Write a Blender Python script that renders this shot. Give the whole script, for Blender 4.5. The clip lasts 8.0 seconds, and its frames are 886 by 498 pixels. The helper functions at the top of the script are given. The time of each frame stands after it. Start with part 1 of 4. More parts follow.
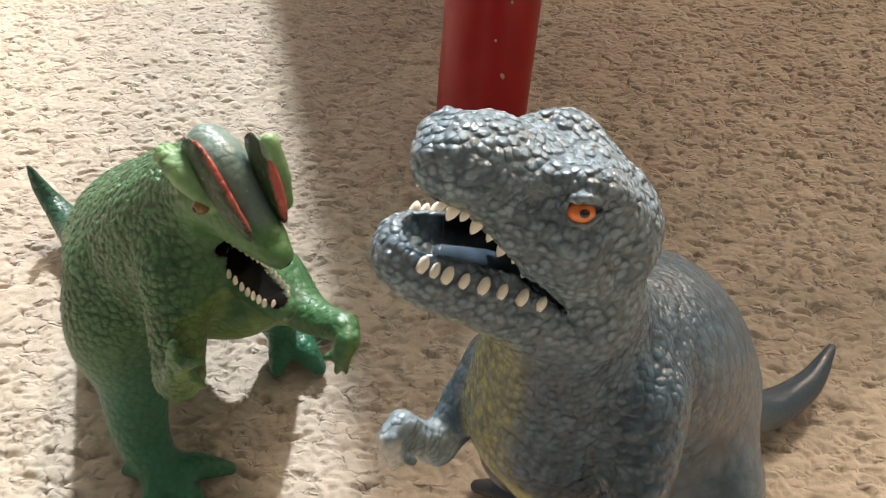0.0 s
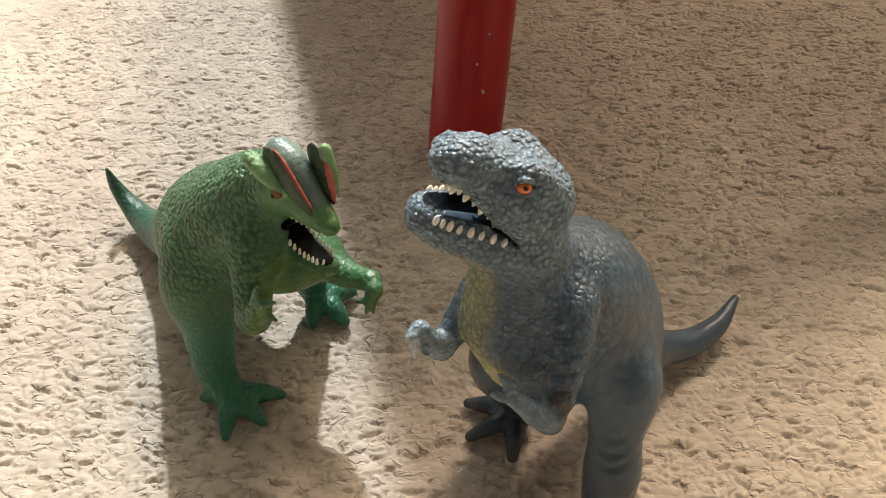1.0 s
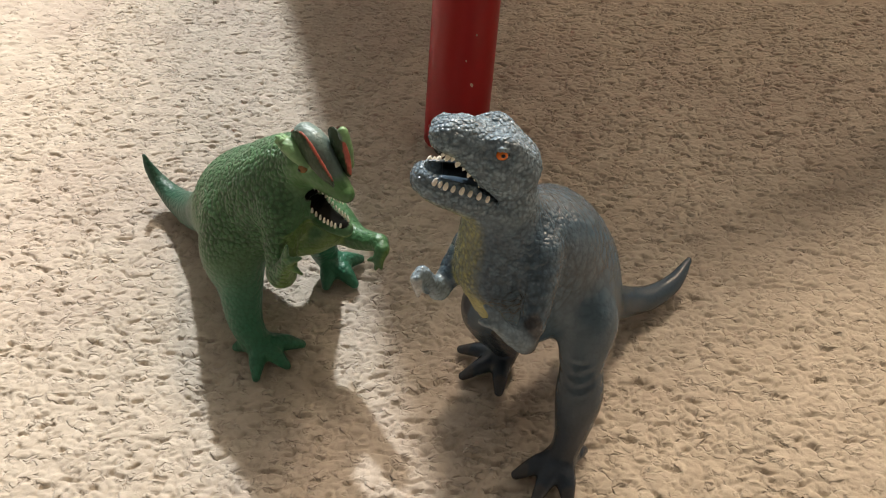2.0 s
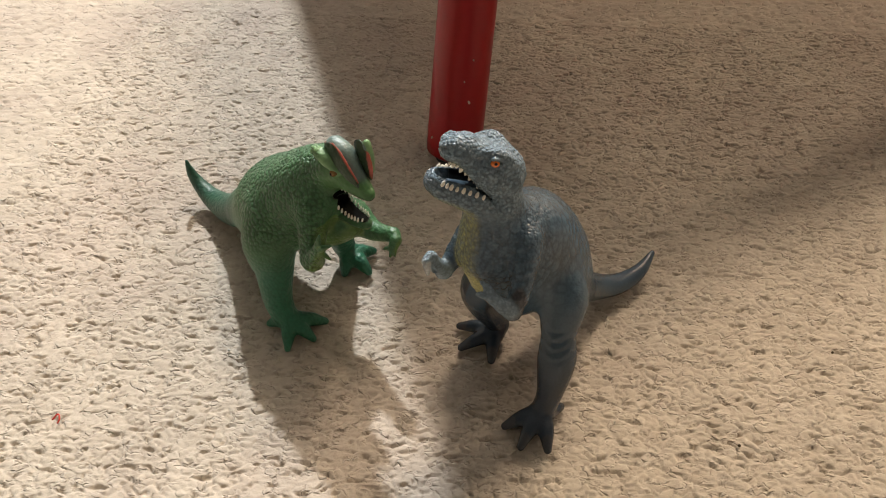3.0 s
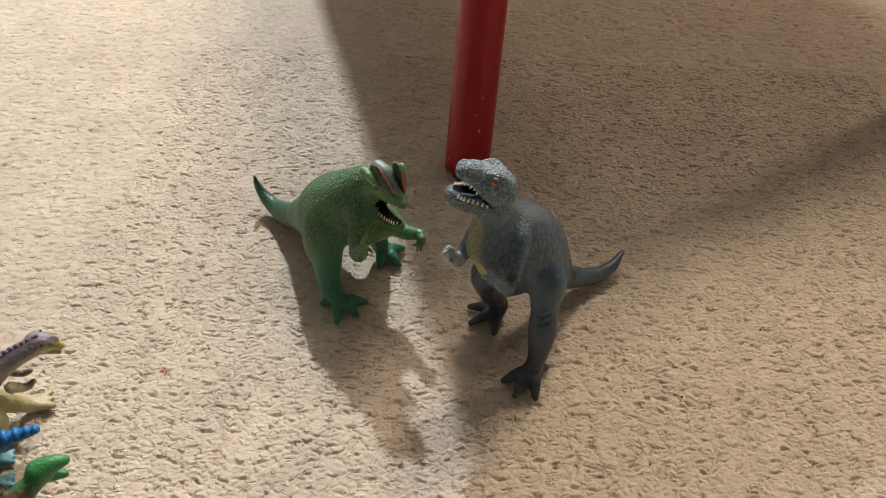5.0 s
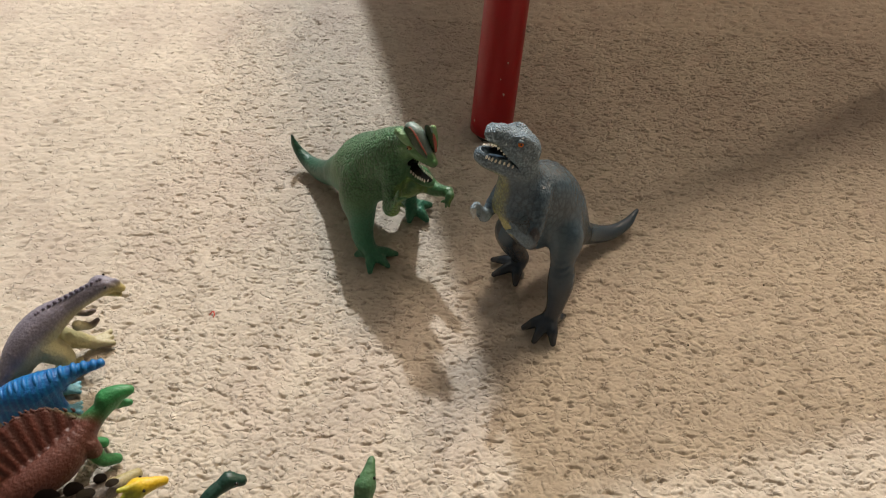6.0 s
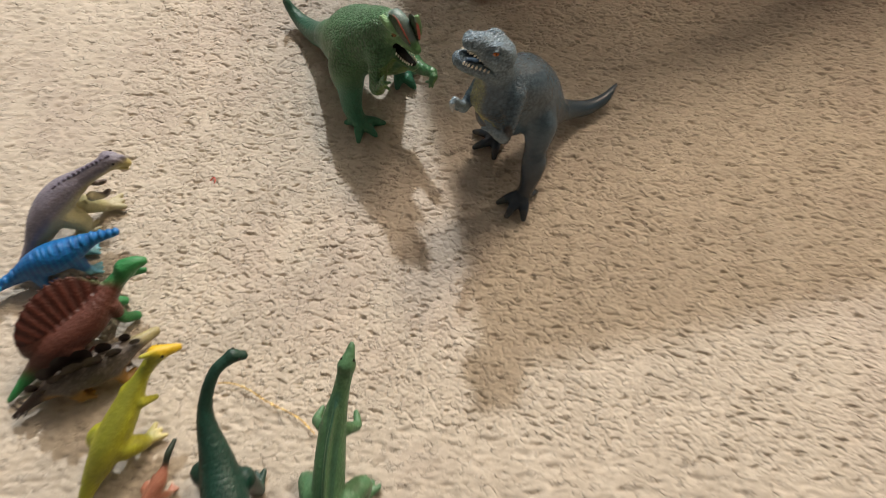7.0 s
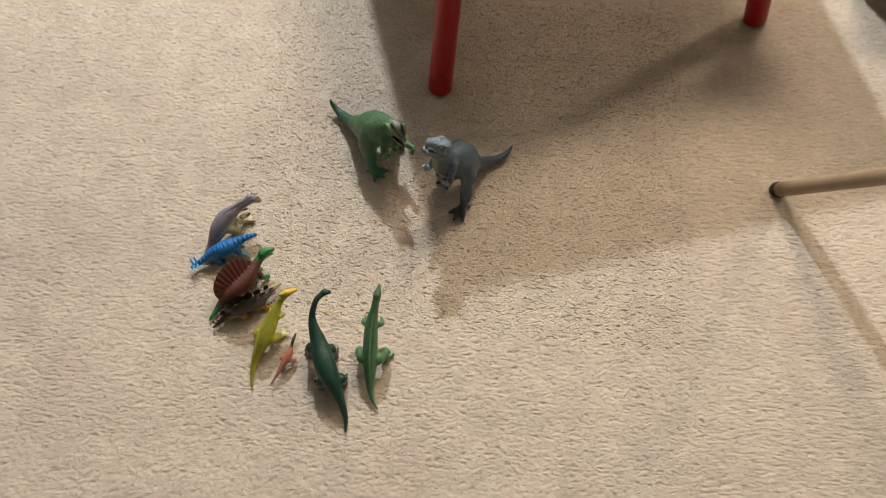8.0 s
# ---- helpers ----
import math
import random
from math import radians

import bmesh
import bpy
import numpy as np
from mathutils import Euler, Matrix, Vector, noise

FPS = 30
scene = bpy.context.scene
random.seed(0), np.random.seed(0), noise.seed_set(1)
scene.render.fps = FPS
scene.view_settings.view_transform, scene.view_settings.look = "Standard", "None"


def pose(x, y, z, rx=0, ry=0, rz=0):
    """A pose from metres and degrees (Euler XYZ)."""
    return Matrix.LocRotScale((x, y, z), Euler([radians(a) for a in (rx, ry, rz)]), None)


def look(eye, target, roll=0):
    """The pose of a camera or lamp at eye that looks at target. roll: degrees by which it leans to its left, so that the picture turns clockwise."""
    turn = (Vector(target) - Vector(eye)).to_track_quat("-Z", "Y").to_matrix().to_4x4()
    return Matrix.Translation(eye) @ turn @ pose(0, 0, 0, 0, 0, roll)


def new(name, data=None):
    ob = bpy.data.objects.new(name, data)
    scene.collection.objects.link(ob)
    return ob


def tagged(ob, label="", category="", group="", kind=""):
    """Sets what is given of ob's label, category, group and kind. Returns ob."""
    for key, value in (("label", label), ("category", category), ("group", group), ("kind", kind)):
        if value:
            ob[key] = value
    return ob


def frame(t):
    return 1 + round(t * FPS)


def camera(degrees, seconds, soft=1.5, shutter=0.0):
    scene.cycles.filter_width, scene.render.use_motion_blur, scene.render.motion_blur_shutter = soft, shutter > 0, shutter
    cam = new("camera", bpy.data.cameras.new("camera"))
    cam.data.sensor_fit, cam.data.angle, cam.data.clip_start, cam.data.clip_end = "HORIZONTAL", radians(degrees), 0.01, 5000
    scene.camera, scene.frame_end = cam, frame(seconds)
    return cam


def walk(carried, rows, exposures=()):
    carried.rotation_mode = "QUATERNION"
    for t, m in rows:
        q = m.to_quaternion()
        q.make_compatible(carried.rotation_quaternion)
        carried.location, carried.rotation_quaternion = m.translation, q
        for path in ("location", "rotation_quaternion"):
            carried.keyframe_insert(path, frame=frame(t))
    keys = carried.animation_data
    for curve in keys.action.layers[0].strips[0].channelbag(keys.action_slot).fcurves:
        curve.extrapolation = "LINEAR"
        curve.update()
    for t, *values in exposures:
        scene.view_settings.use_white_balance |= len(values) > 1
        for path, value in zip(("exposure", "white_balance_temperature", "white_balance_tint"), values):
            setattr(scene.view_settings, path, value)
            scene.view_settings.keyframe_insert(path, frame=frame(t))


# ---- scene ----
cam = camera(57.38, 8.0, soft=1.0, shutter=0.3)
PATH = [
    (0, (0.0160, 0.0068, 0.2164), (-0.0608, 0.7075, -0.4930), -0.51),
    (0.5, (0.0121, -0.0252, 0.2386), (-0.0522, 0.6752, -0.4722), -0.22),
    (1, (0.0184, -0.0539, 0.2661), (-0.0415, 0.6465, -0.4452), -0.46),
    (1.5, (0.0202, -0.0767, 0.2901), (-0.0348, 0.6213, -0.4239), -0.70),
    (1.7, (0.0207, -0.0860, 0.2916), (-0.0322, 0.6119, -0.4226), -0.64),
    (3, (0.0191, -0.1557, 0.3413), (-0.0211, 0.5486, -0.3675), 0.49),
    (3.5, (0.0169, -0.1810, 0.3647), (-0.0242, 0.5322, -0.3351), 0.81),
    (4, (0.0202, -0.2076, 0.3859), (-0.0232, 0.5112, -0.3079), 0.85),
    (4.2, (0.0216, -0.2121, 0.3967), (-0.0219, 0.5016, -0.3024), 0.75),
    (5.3, (0.0238, -0.2639, 0.4314), (-0.0375, 0.4480, -0.2682), -0.02),
    (5.5, (0.0192, -0.2699, 0.4371), (-0.0434, 0.4358, -0.2687), 0.02),
    (6, (0.0181, -0.2823, 0.4516), (-0.0536, 0.3924, -0.2831), -0.19),
    (6.3, (0.0020, -0.2810, 0.4640), (-0.118, 0.969, -1.093), 1.0),
    (6.5, (0.0109, -0.2468, 0.4579), (-0.0605, 0.3293, -0.3564), 0.20),
    (6.8, (0.0270, -0.2310, 0.4690), (-0.111, 0.773, -1.256), 0.5),
    (7, (0.0343, -0.2403, 0.5378), (-0.0210, 0.1929, -0.3618), 0.44),
    (7.2, (0.0450, -0.2500, 0.6530), (-0.052, 0.487, -1.204), 0.4),
    (7.5, (0.0473, -0.3198, 0.8535), (0.0053, 0.0322, -0.0815), -0.67),
    (7.7, (0.0670, -0.3750, 0.9610), (-0.032, 0.336, -0.905), -1.7),
    (8, (0.0820, -0.4541, 1.0560), (0.0404, -0.0558, 0.1396), -0.03),
]
walk(cam, [(t, look(eye, target, roll)) for t, eye, target, roll in PATH],
     exposures=[(0.0, 0.88), (1.5, 0.52), (3.0, 0.33), (4.0, 0.23), (5.5, 0.11), (7.0, 0.05), (8.0, -0.09)])

# ---------------------------------------------------------------- world and lights
world = bpy.data.worlds.new("room_dusk")
scene.world = world
world.use_nodes = True
world.node_tree.nodes["Background"].inputs[0].default_value = (1.0, 0.86, 0.7, 1)
world.node_tree.nodes["Background"].inputs[1].default_value = 0.05


def lamp(name, place, watts, size, colour):
    data = bpy.data.lights.new(name, "POINT")
    data.energy, data.shadow_soft_size, data.color = watts, size, colour
    ob = new(name, data)
    ob.location = place
    return ob


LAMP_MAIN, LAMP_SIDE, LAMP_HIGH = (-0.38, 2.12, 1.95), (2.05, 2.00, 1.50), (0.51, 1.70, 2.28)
lamp("ceiling_bulb", LAMP_MAIN, 248, 0.048, (0.96, 0.98, 1.0))
lamp("side_bulb", LAMP_SIDE, 102, 0.16, (1.0, 0.79, 0.58))
# unseen soft lamp, added to brighten the floor in front of the table
lamp("unseen_soft_bulb", LAMP_HIGH, 160, 0.30, (1.0, 0.80, 0.60))


# ---------------------------------------------------------------- materials
def material(name, colour=None, rough=0.5, attribute=None, grain=0.0, grain_size=0.002, cell=0.0, cell_size=0.0015,
             bump=0.2, metal=0.0, coat=0.0, mottle=0.0, mottle_size=0.02, spec=0.5, brush=0.0):
    """A painted or raw surface: colour with mottling at two sizes, and relief from grain and cells."""
    m = bpy.data.materials.new(name)
    m.use_nodes = True
    nt = m.node_tree
    p = nt.nodes["Principled BSDF"]
    p.inputs["Roughness"].default_value = rough
    p.inputs["Metallic"].default_value = metal
    p.inputs["Coat Weight"].default_value = coat
    p.inputs["Specular IOR Level"].default_value = spec

    def node(kind, **values):
        n = nt.nodes.new(kind)
        for key, value in values.items():
            n.inputs[key].default_value = value
        return n

    where = node("ShaderNodeTexCoord")
    if attribute:
        source = node("ShaderNodeAttribute")
        source.attribute_name = attribute
    else:
        source = node("ShaderNodeRGB")
        source.outputs[0].default_value = (*colour, 1)
    tint = source.outputs[0]
    for size, amount in ((mottle_size, mottle), (mottle_size / 9, mottle * 0.6)):
        if amount:
            n = node("ShaderNodeTexNoise", Scale=1 / size, Detail=4.0, Roughness=0.6)
            nt.links.new(where.outputs["Object"], n.inputs["Vector"])
            span = node("ShaderNodeMapRange")
            span.inputs["From Min"].default_value, span.inputs["From Max"].default_value = 0.3, 0.7
            span.inputs["To Min"].default_value, span.inputs["To Max"].default_value = 1 - amount, 1 + amount
            nt.links.new(n.outputs[0], span.inputs[0])
            mix = node("ShaderNodeMix")
            mix.data_type, mix.blend_type = "RGBA", "MULTIPLY"
            mix.inputs[0].default_value = 1
            nt.links.new(tint, mix.inputs[6])
            nt.links.new(span.outputs[0], mix.inputs[7])
            tint = mix.outputs[2]
    nt.links.new(tint, p.inputs["Base Color"])
    height = None
    if grain:
        n = node("ShaderNodeTexNoise", Scale=1 / grain_size, Detail=5.0, Roughness=0.65)
        nt.links.new(where.outputs["Object"], n.inputs["Vector"])
        height = node("ShaderNodeBump", Strength=grain, Distance=grain_size * 0.5)
        nt.links.new(n.outputs[0], height.inputs["Height"])
    if cell:
        bend = node("ShaderNodeTexNoise", Scale=0.35 / cell_size, Detail=2.0)
        nt.links.new(where.outputs["Object"], bend.inputs["Vector"])
        shift = node("ShaderNodeMix")
        shift.data_type, shift.blend_type = "RGBA", "LINEAR_LIGHT"
        shift.inputs[0].default_value = cell_size * 0.4
        nt.links.new(where.outputs["Object"], shift.inputs[6])
        nt.links.new(bend.outputs["Color"], shift.inputs[7])
        v = node("ShaderNodeTexVoronoi", Scale=1 / cell_size, Randomness=0.9)
        v.feature = "SMOOTH_F1"
        v.inputs["Smoothness"].default_value = 0.12
        nt.links.new(shift.outputs[2], v.inputs["Vector"])
        flip = node("ShaderNodeMapRange")
        flip.interpolation_type = "SMOOTHSTEP"
        flip.inputs["From Min"].default_value, flip.inputs["From Max"].default_value = 0.80, 0.26
        nt.links.new(v.outputs["Distance"], flip.inputs[0])
        b = node("ShaderNodeBump", Strength=cell, Distance=cell_size * 0.40)
        nt.links.new(flip.outputs[0], b.inputs["Height"])
        if attribute:
            how = node("ShaderNodeMath")
            how.operation = "MULTIPLY"
            how.inputs[1].default_value = cell
            nt.links.new(source.outputs["Alpha"], how.inputs[0])
            nt.links.new(how.outputs[0], b.inputs["Strength"])
        if brush:
            # the paint is brushed on: thinner in the joints, lighter on the raised scales
            worn = node("ShaderNodeMapRange")
            worn.inputs["To Min"].default_value, worn.inputs["To Max"].default_value = 1 - brush, 1 + 0.4 * brush
            nt.links.new(flip.outputs[0], worn.inputs[0])
            mix = node("ShaderNodeMix")
            mix.data_type, mix.blend_type = "RGBA", "MULTIPLY"
            nt.links.new(source.outputs["Alpha"], mix.inputs[0])
            nt.links.new(tint, mix.inputs[6])
            nt.links.new(worn.outputs[0], mix.inputs[7])
            nt.links.new(mix.outputs[2], p.inputs["Base Color"])
        if height:
            nt.links.new(height.outputs[0], b.inputs["Normal"])
        height = b
    if attribute and cell:
        for name, low, full in (("Roughness", 0.95, rough), ("Specular IOR Level", 0.05, spec)):
            dull = node("ShaderNodeMapRange")
            dull.inputs["From Max"].default_value = 0.05
            dull.inputs["To Min"].default_value, dull.inputs["To Max"].default_value = low, full
            nt.links.new(source.outputs["Alpha"], dull.inputs[0])
            nt.links.new(dull.outputs[0], p.inputs[name])
    if height:
        nt.links.new(height.outputs[0], p.inputs["Normal"])
    return m


def carpet_material():
    """Carpet pile: tinted tufts, a relief of fibres, and thin crooked gaps between the clumps."""
    m = material("carpet_pile", rough=0.95, attribute="Col", grain=0.5, grain_size=0.0011, mottle=0.07, mottle_size=0.05, spec=0.1)
    nt = m.node_tree
    shader = nt.nodes["Principled BSDF"]
    fibres = shader.inputs["Normal"].links[0].from_socket
    shader.inputs["Sheen Weight"].default_value, shader.inputs["Sheen Roughness"].default_value = 0.15, 0.6
    where = nt.nodes.new("ShaderNodeTexCoord")
    size = nt.nodes.new("ShaderNodeMapping")
    size.inputs["Scale"].default_value = (0.62, 1.0, 0.0)
    nt.links.new(where.outputs["Object"], size.inputs["Vector"])
    place = size.outputs[0]
    for waves, amount in ((0.0050, 0.0032), (0.0018, 0.0007)):
        n = nt.nodes.new("ShaderNodeTexNoise")
        n.inputs["Scale"].default_value, n.inputs["Detail"].default_value = 1 / waves, 2.0
        nt.links.new(place, n.inputs["Vector"])
        move = nt.nodes.new("ShaderNodeMix")
        move.data_type, move.blend_type = "RGBA", "LINEAR_LIGHT"
        move.inputs[0].default_value = amount
        nt.links.new(place, move.inputs[6])
        nt.links.new(n.outputs["Color"], move.inputs[7])
        place = move.outputs[2]
    normal = fibres
    for cell, thin, deep, seed in ((0.0042, 0.17, 0.0009, 200.0),):
        v = nt.nodes.new("ShaderNodeTexVoronoi")
        v.feature = "DISTANCE_TO_EDGE"
        v.inputs["Scale"].default_value = 1 / cell
        nt.links.new(place, v.inputs["Vector"])
        edge = nt.nodes.new("ShaderNodeMapRange")
        edge.interpolation_type = "SMOOTHSTEP"
        edge.inputs["From Max"].default_value = thin
        nt.links.new(v.outputs["Distance"], edge.inputs[0])
        here = nt.nodes.new("ShaderNodeTexNoise")
        here.inputs["Scale"].default_value, here.inputs["Detail"].default_value = seed, 1.0
        nt.links.new(place, here.inputs["Vector"])
        some = nt.nodes.new("ShaderNodeMapRange")
        some.inputs["From Min"].default_value, some.inputs["From Max"].default_value = 0.44, 0.64
        nt.links.new(here.outputs[0], some.inputs[0])
        bump = nt.nodes.new("ShaderNodeBump")
        bump.inputs["Distance"].default_value = deep
        nt.links.new(some.outputs[0], bump.inputs["Strength"])
        nt.links.new(edge.outputs[0], bump.inputs["Height"])
        nt.links.new(normal, bump.inputs["Normal"])
        normal = bump.outputs[0]
    nt.links.new(normal, shader.inputs["Normal"])
    return m


CARPET = carpet_material()
GREY_VINYL = material("grey_vinyl", rough=0.27, attribute="Col", grain=0.25, grain_size=0.0007, cell=1.0, cell_size=0.0014, brush=0.38, mottle=0.1, mottle_size=0.012)
GREEN_VINYL = material("green_vinyl", rough=0.40, attribute="Col", grain=0.2, grain_size=0.0008, cell=0.95, cell_size=0.0019, brush=0.35, mottle=0.1, mottle_size=0.012)
SMALL_VINYL = material("painted_vinyl", rough=0.45, attribute="Col", grain=0.3, grain_size=0.001, cell=0.2, cell_size=0.0018, mottle=0.14, mottle_size=0.01)
TOOTH = material("tooth_paint", (0.80, 0.77, 0.68), rough=0.4, mottle=0.15, mottle_size=0.002)
EYE_ORANGE = material("eye_orange", (0.72, 0.17, 0.02), rough=0.12, mottle=0.12, mottle_size=0.002, coat=0.5)
EYE_BROWN = material("eye_brown", (0.22, 0.12, 0.04), rough=0.2, mottle=0.12, mottle_size=0.002)
EYE_BLACK = material("eye_black", (0.012, 0.010, 0.010), rough=0.12)
RED_PAINT = material("red_paint", (0.36, 0.004, 0.009), rough=0.36, grain=0.04, grain_size=0.004, mottle=0.06, mottle_size=0.03, spec=0.35)
CHIPPED = material("chipped_paint", (0.55, 0.42, 0.36), rough=0.7, mottle=0.2, mottle_size=0.002)
DARK_RUBBER = material("dark_rubber", (0.03, 0.027, 0.025), rough=0.7, grain=0.2, mottle=0.1)
BEIGE_WOOD = material("beige_wood", (0.29, 0.21, 0.135), rough=0.5, grain=0.15, mottle=0.15, mottle_size=0.03)
DARK_WOOD = material("dark_wood", (0.06, 0.035, 0.022), rough=0.45, grain=0.15, mottle=0.2, mottle_size=0.04)
TABLE_TOP = material("table_laminate", (0.16, 0.10, 0.06), rough=0.4, grain=0.05, mottle=0.12, mottle_size=0.05)
PLASTER = material("wall_plaster", (0.12, 0.112, 0.10), rough=0.9, grain=0.15, grain_size=0.006, mottle=0.03, mottle_size=0.3)
CEILING = material("ceiling_plaster", (0.20, 0.195, 0.185), rough=0.95, grain=0.2, grain_size=0.008, mottle=0.03, mottle_size=0.3)
GOLD = material("gold_cord", (0.75, 0.5, 0.12), rough=0.3, metal=0.9)
FLUFF_RED = material("red_thread", (0.6, 0.05, 0.03), rough=0.8)
FLUFF_DARK = material("dark_crumb", (0.05, 0.035, 0.02), rough=0.9)
FLUFF_WHITE = material("white_crumb", (0.8, 0.78, 0.72), rough=0.8)


# ---------------------------------------------------------------- mesh helpers
def mesh_of(name, verts, faces, mat, colours=None, smooth=True):
    me = bpy.data.meshes.new(name)
    verts, faces = np.asarray(verts, np.float32), np.asarray(faces, np.int32)
    n = faces.shape[1]
    me.vertices.add(len(verts))
    me.vertices.foreach_set("co", verts.ravel())
    me.loops.add(faces.size)
    me.loops.foreach_set("vertex_index", faces.ravel())
    me.polygons.add(len(faces))
    me.polygons.foreach_set("loop_start", np.arange(0, faces.size, n, dtype=np.int32))
    me.polygons.foreach_set("use_smooth", np.full(len(faces), smooth))
    me.update(calc_edges=True)
    if colours is not None:
        at = me.color_attributes.new("Col", "FLOAT_COLOR", "POINT")
        colours = np.asarray(colours, float)
        at.data.foreach_set("color", (colours if colours.shape[1] == 4 else np.c_[colours, np.ones(len(colours))]).astype(np.float32).ravel())
    me.materials.append(mat)
    return me


def from_bm(name, bm, mat, smooth=True):
    me = bpy.data.meshes.new(name)
    bm.to_mesh(me)
    bm.free()
    for p in me.polygons:
        p.use_smooth = smooth
    me.materials.append(mat)
    return me


def under(name, me, parent, label="", at=None):
    """One mesh as a part of a thing or of a part."""
    ob = new(name, me)
    ob.parent = parent
    if at is not None:
        ob.matrix_basis = at
    return tagged(ob, label) if label else ob


def base(name, place, label, category, group="", kind=""):
    ob = new(name)
    ob.empty_display_size = 0.02
    ob.location = place
    return tagged(ob, label, category, group, kind)


def glide(points, radii, steps=6):
    """A smooth line through points, with its radii."""
    p = np.array(points, float)
    r = np.array(radii, float)
    if len(p) < 3:
        return p, r
    q = np.c_[p, r]
    q = np.vstack([2 * q[0] - q[1], q, 2 * q[-1] - q[-2]])
    out = []
    for i in range(1, len(q) - 2):
        for t in np.linspace(0, 1, steps, endpoint=False):
            a, b, c, d = q[i - 1], q[i], q[i + 1], q[i + 2]
            out.append(0.5 * (2 * b + (c - a) * t + (2 * a - 5 * b + 4 * c - d) * t * t + (3 * b - a - 3 * c + d) * t ** 3))
    out.append(q[-2])
    out = np.array(out)
    return out[:, :3], np.maximum(out[:, 3], 0.0004)


class Clay:
    """A solid that grows from limbs blended into each other, and is then skinned."""

    def __init__(self, low, high, cell, fine=None, fine_cell=0.0005):
        self.axes = []
        for n in range(3):
            if fine is None:
                self.axes.append(np.arange(low[n], high[n] + cell, cell))
            else:
                a, b = fine[0][n], fine[1][n]
                self.axes.append(np.concatenate([np.arange(a, low[n], -cell)[:0:-1], np.arange(a, b, fine_cell), np.arange(b, high[n] + cell, cell)]))
        self.d = np.full([len(a) for a in self.axes], 0.05, np.float32)

    def box(self, low, high):
        cut = [slice(max(int(np.searchsorted(a, l)) - 1, 0), int(np.searchsorted(a, h)) + 1) for a, l, h in zip(self.axes, low, high)]
        grid = np.meshgrid(*[a[c].astype(np.float32) for a, c in zip(self.axes, cut)], indexing="ij", sparse=True)
        return tuple(cut), grid

    def limb(self, points, radii, k=0.004, flat=None, carve=False, steps=6):
        """flat: (direction, factor): how much wider than round the limb is in that direction."""
        p, r = glide(points, radii, steps)
        wide = 1.0
        if flat is not None:
            ax = np.array(flat[0], float) / np.linalg.norm(flat[0])
            wide = flat[1]
        reach = r.max() * max(wide, 1) + 1.5 * k + 0.002
        cut, g = self.box(p.min(0) - reach, p.max(0) + reach)
        if 0 in [len(range(*c.indices(n))) for c, n in zip(cut, self.d.shape)]:
            return self
        part = np.full(self.d[cut].shape, 0.05, np.float32)
        for a, b, ra, rb in zip(p[:-1], p[1:], r[:-1], r[1:]):
            m = max(ra, rb) * max(wide, 1) + 1.5 * k + 0.002
            low, high = np.minimum(a, b) - m, np.maximum(a, b) + m
            sub = []
            for n in range(3):
                line = self.axes[n][cut[n]]
                sub.append(slice(max(int(np.searchsorted(line, low[n])) - 1, 0), int(np.searchsorted(line, high[n])) + 1))
            x, y, z = g[0][sub[0]] - np.float32(a[0]), g[1][:, sub[1]] - np.float32(a[1]), g[2][:, :, sub[2]] - np.float32(a[2])
            ab = b - a
            if wide != 1.0:
                along = x * ax[0] + y * ax[1] + z * ax[2]
                f = 1 / wide - 1
                x, y, z = x + f * along * ax[0], y + f * along * ax[1], z + f * along * ax[2]
                ab = ab + f * (ab @ ax) * ax
            t = np.clip((x * ab[0] + y * ab[1] + z * ab[2]) / max(ab @ ab, 1e-12), 0, 1).astype(np.float32)
            dist = np.sqrt((x - t * ab[0]) ** 2 + (y - t * ab[1]) ** 2 + (z - t * ab[2]) ** 2) - (ra + (rb - ra) * t)
            dist = dist * min(wide, 1.0)
            sub = tuple(sub)
            part[sub] = np.minimum(part[sub], dist)
        old = self.d[cut]
        if carve:
            part = -part
            h = np.maximum(k - np.abs(old - part), 0) / k
            self.d[cut] = np.maximum(old, part) + h * h * k / 4
        else:
            h = np.maximum(k - np.abs(old - part), 0) / k
            self.d[cut] = np.minimum(old, part) - h * h * k / 4
        return self

    def skin(self):
        """Vertices and quads on the surface."""
        d, (X, Y, Z) = self.d, self.axes
        inside = d < 0
        nx, ny, nz = d.shape
        count = sum(inside[a:nx - 1 + a, b:ny - 1 + b, c:nz - 1 + c].astype(np.int8) for a in (0, 1) for b in (0, 1) for c in (0, 1))
        cells = np.argwhere((count > 0) & (count < 8))
        index = np.full((nx - 1, ny - 1, nz - 1), -1, np.int32)
        index[tuple(cells.T)] = np.arange(len(cells))
        total, n = np.zeros((len(cells), 3)), np.zeros(len(cells))
        corner = lambda c: d[cells[:, 0] + c[0], cells[:, 1] + c[1], cells[:, 2] + c[2]]
        place = lambda c: np.stack([X[cells[:, 0] + c[0]], Y[cells[:, 1] + c[1]], Z[cells[:, 2] + c[2]]], 1)
        for ax in range(3):
            for u in (0, 1):
                for v in (0, 1):
                    c0 = [u, v]
                    c0.insert(ax, 0)
                    c1 = list(c0)
                    c1[ax] = 1
                    a, b = corner(c0), corner(c1)
                    hit = (a < 0) != (b < 0)
                    t = np.where(hit, a / np.where(hit, a - b, 1), 0)[:, None]
                    total += hit[:, None] * (place(c0) * (1 - t) + place(c1) * t)
                    n += hit
        verts = total / n[:, None]
        quads = []
        for ax in range(3):
            lo = [slice(1, -1)] * 3
            hi = [slice(1, -1)] * 3
            lo[ax], hi[ax] = slice(0, -1), slice(1, None)
            a, b = inside[tuple(lo)], inside[tuple(hi)]
            at = np.argwhere(a != b)
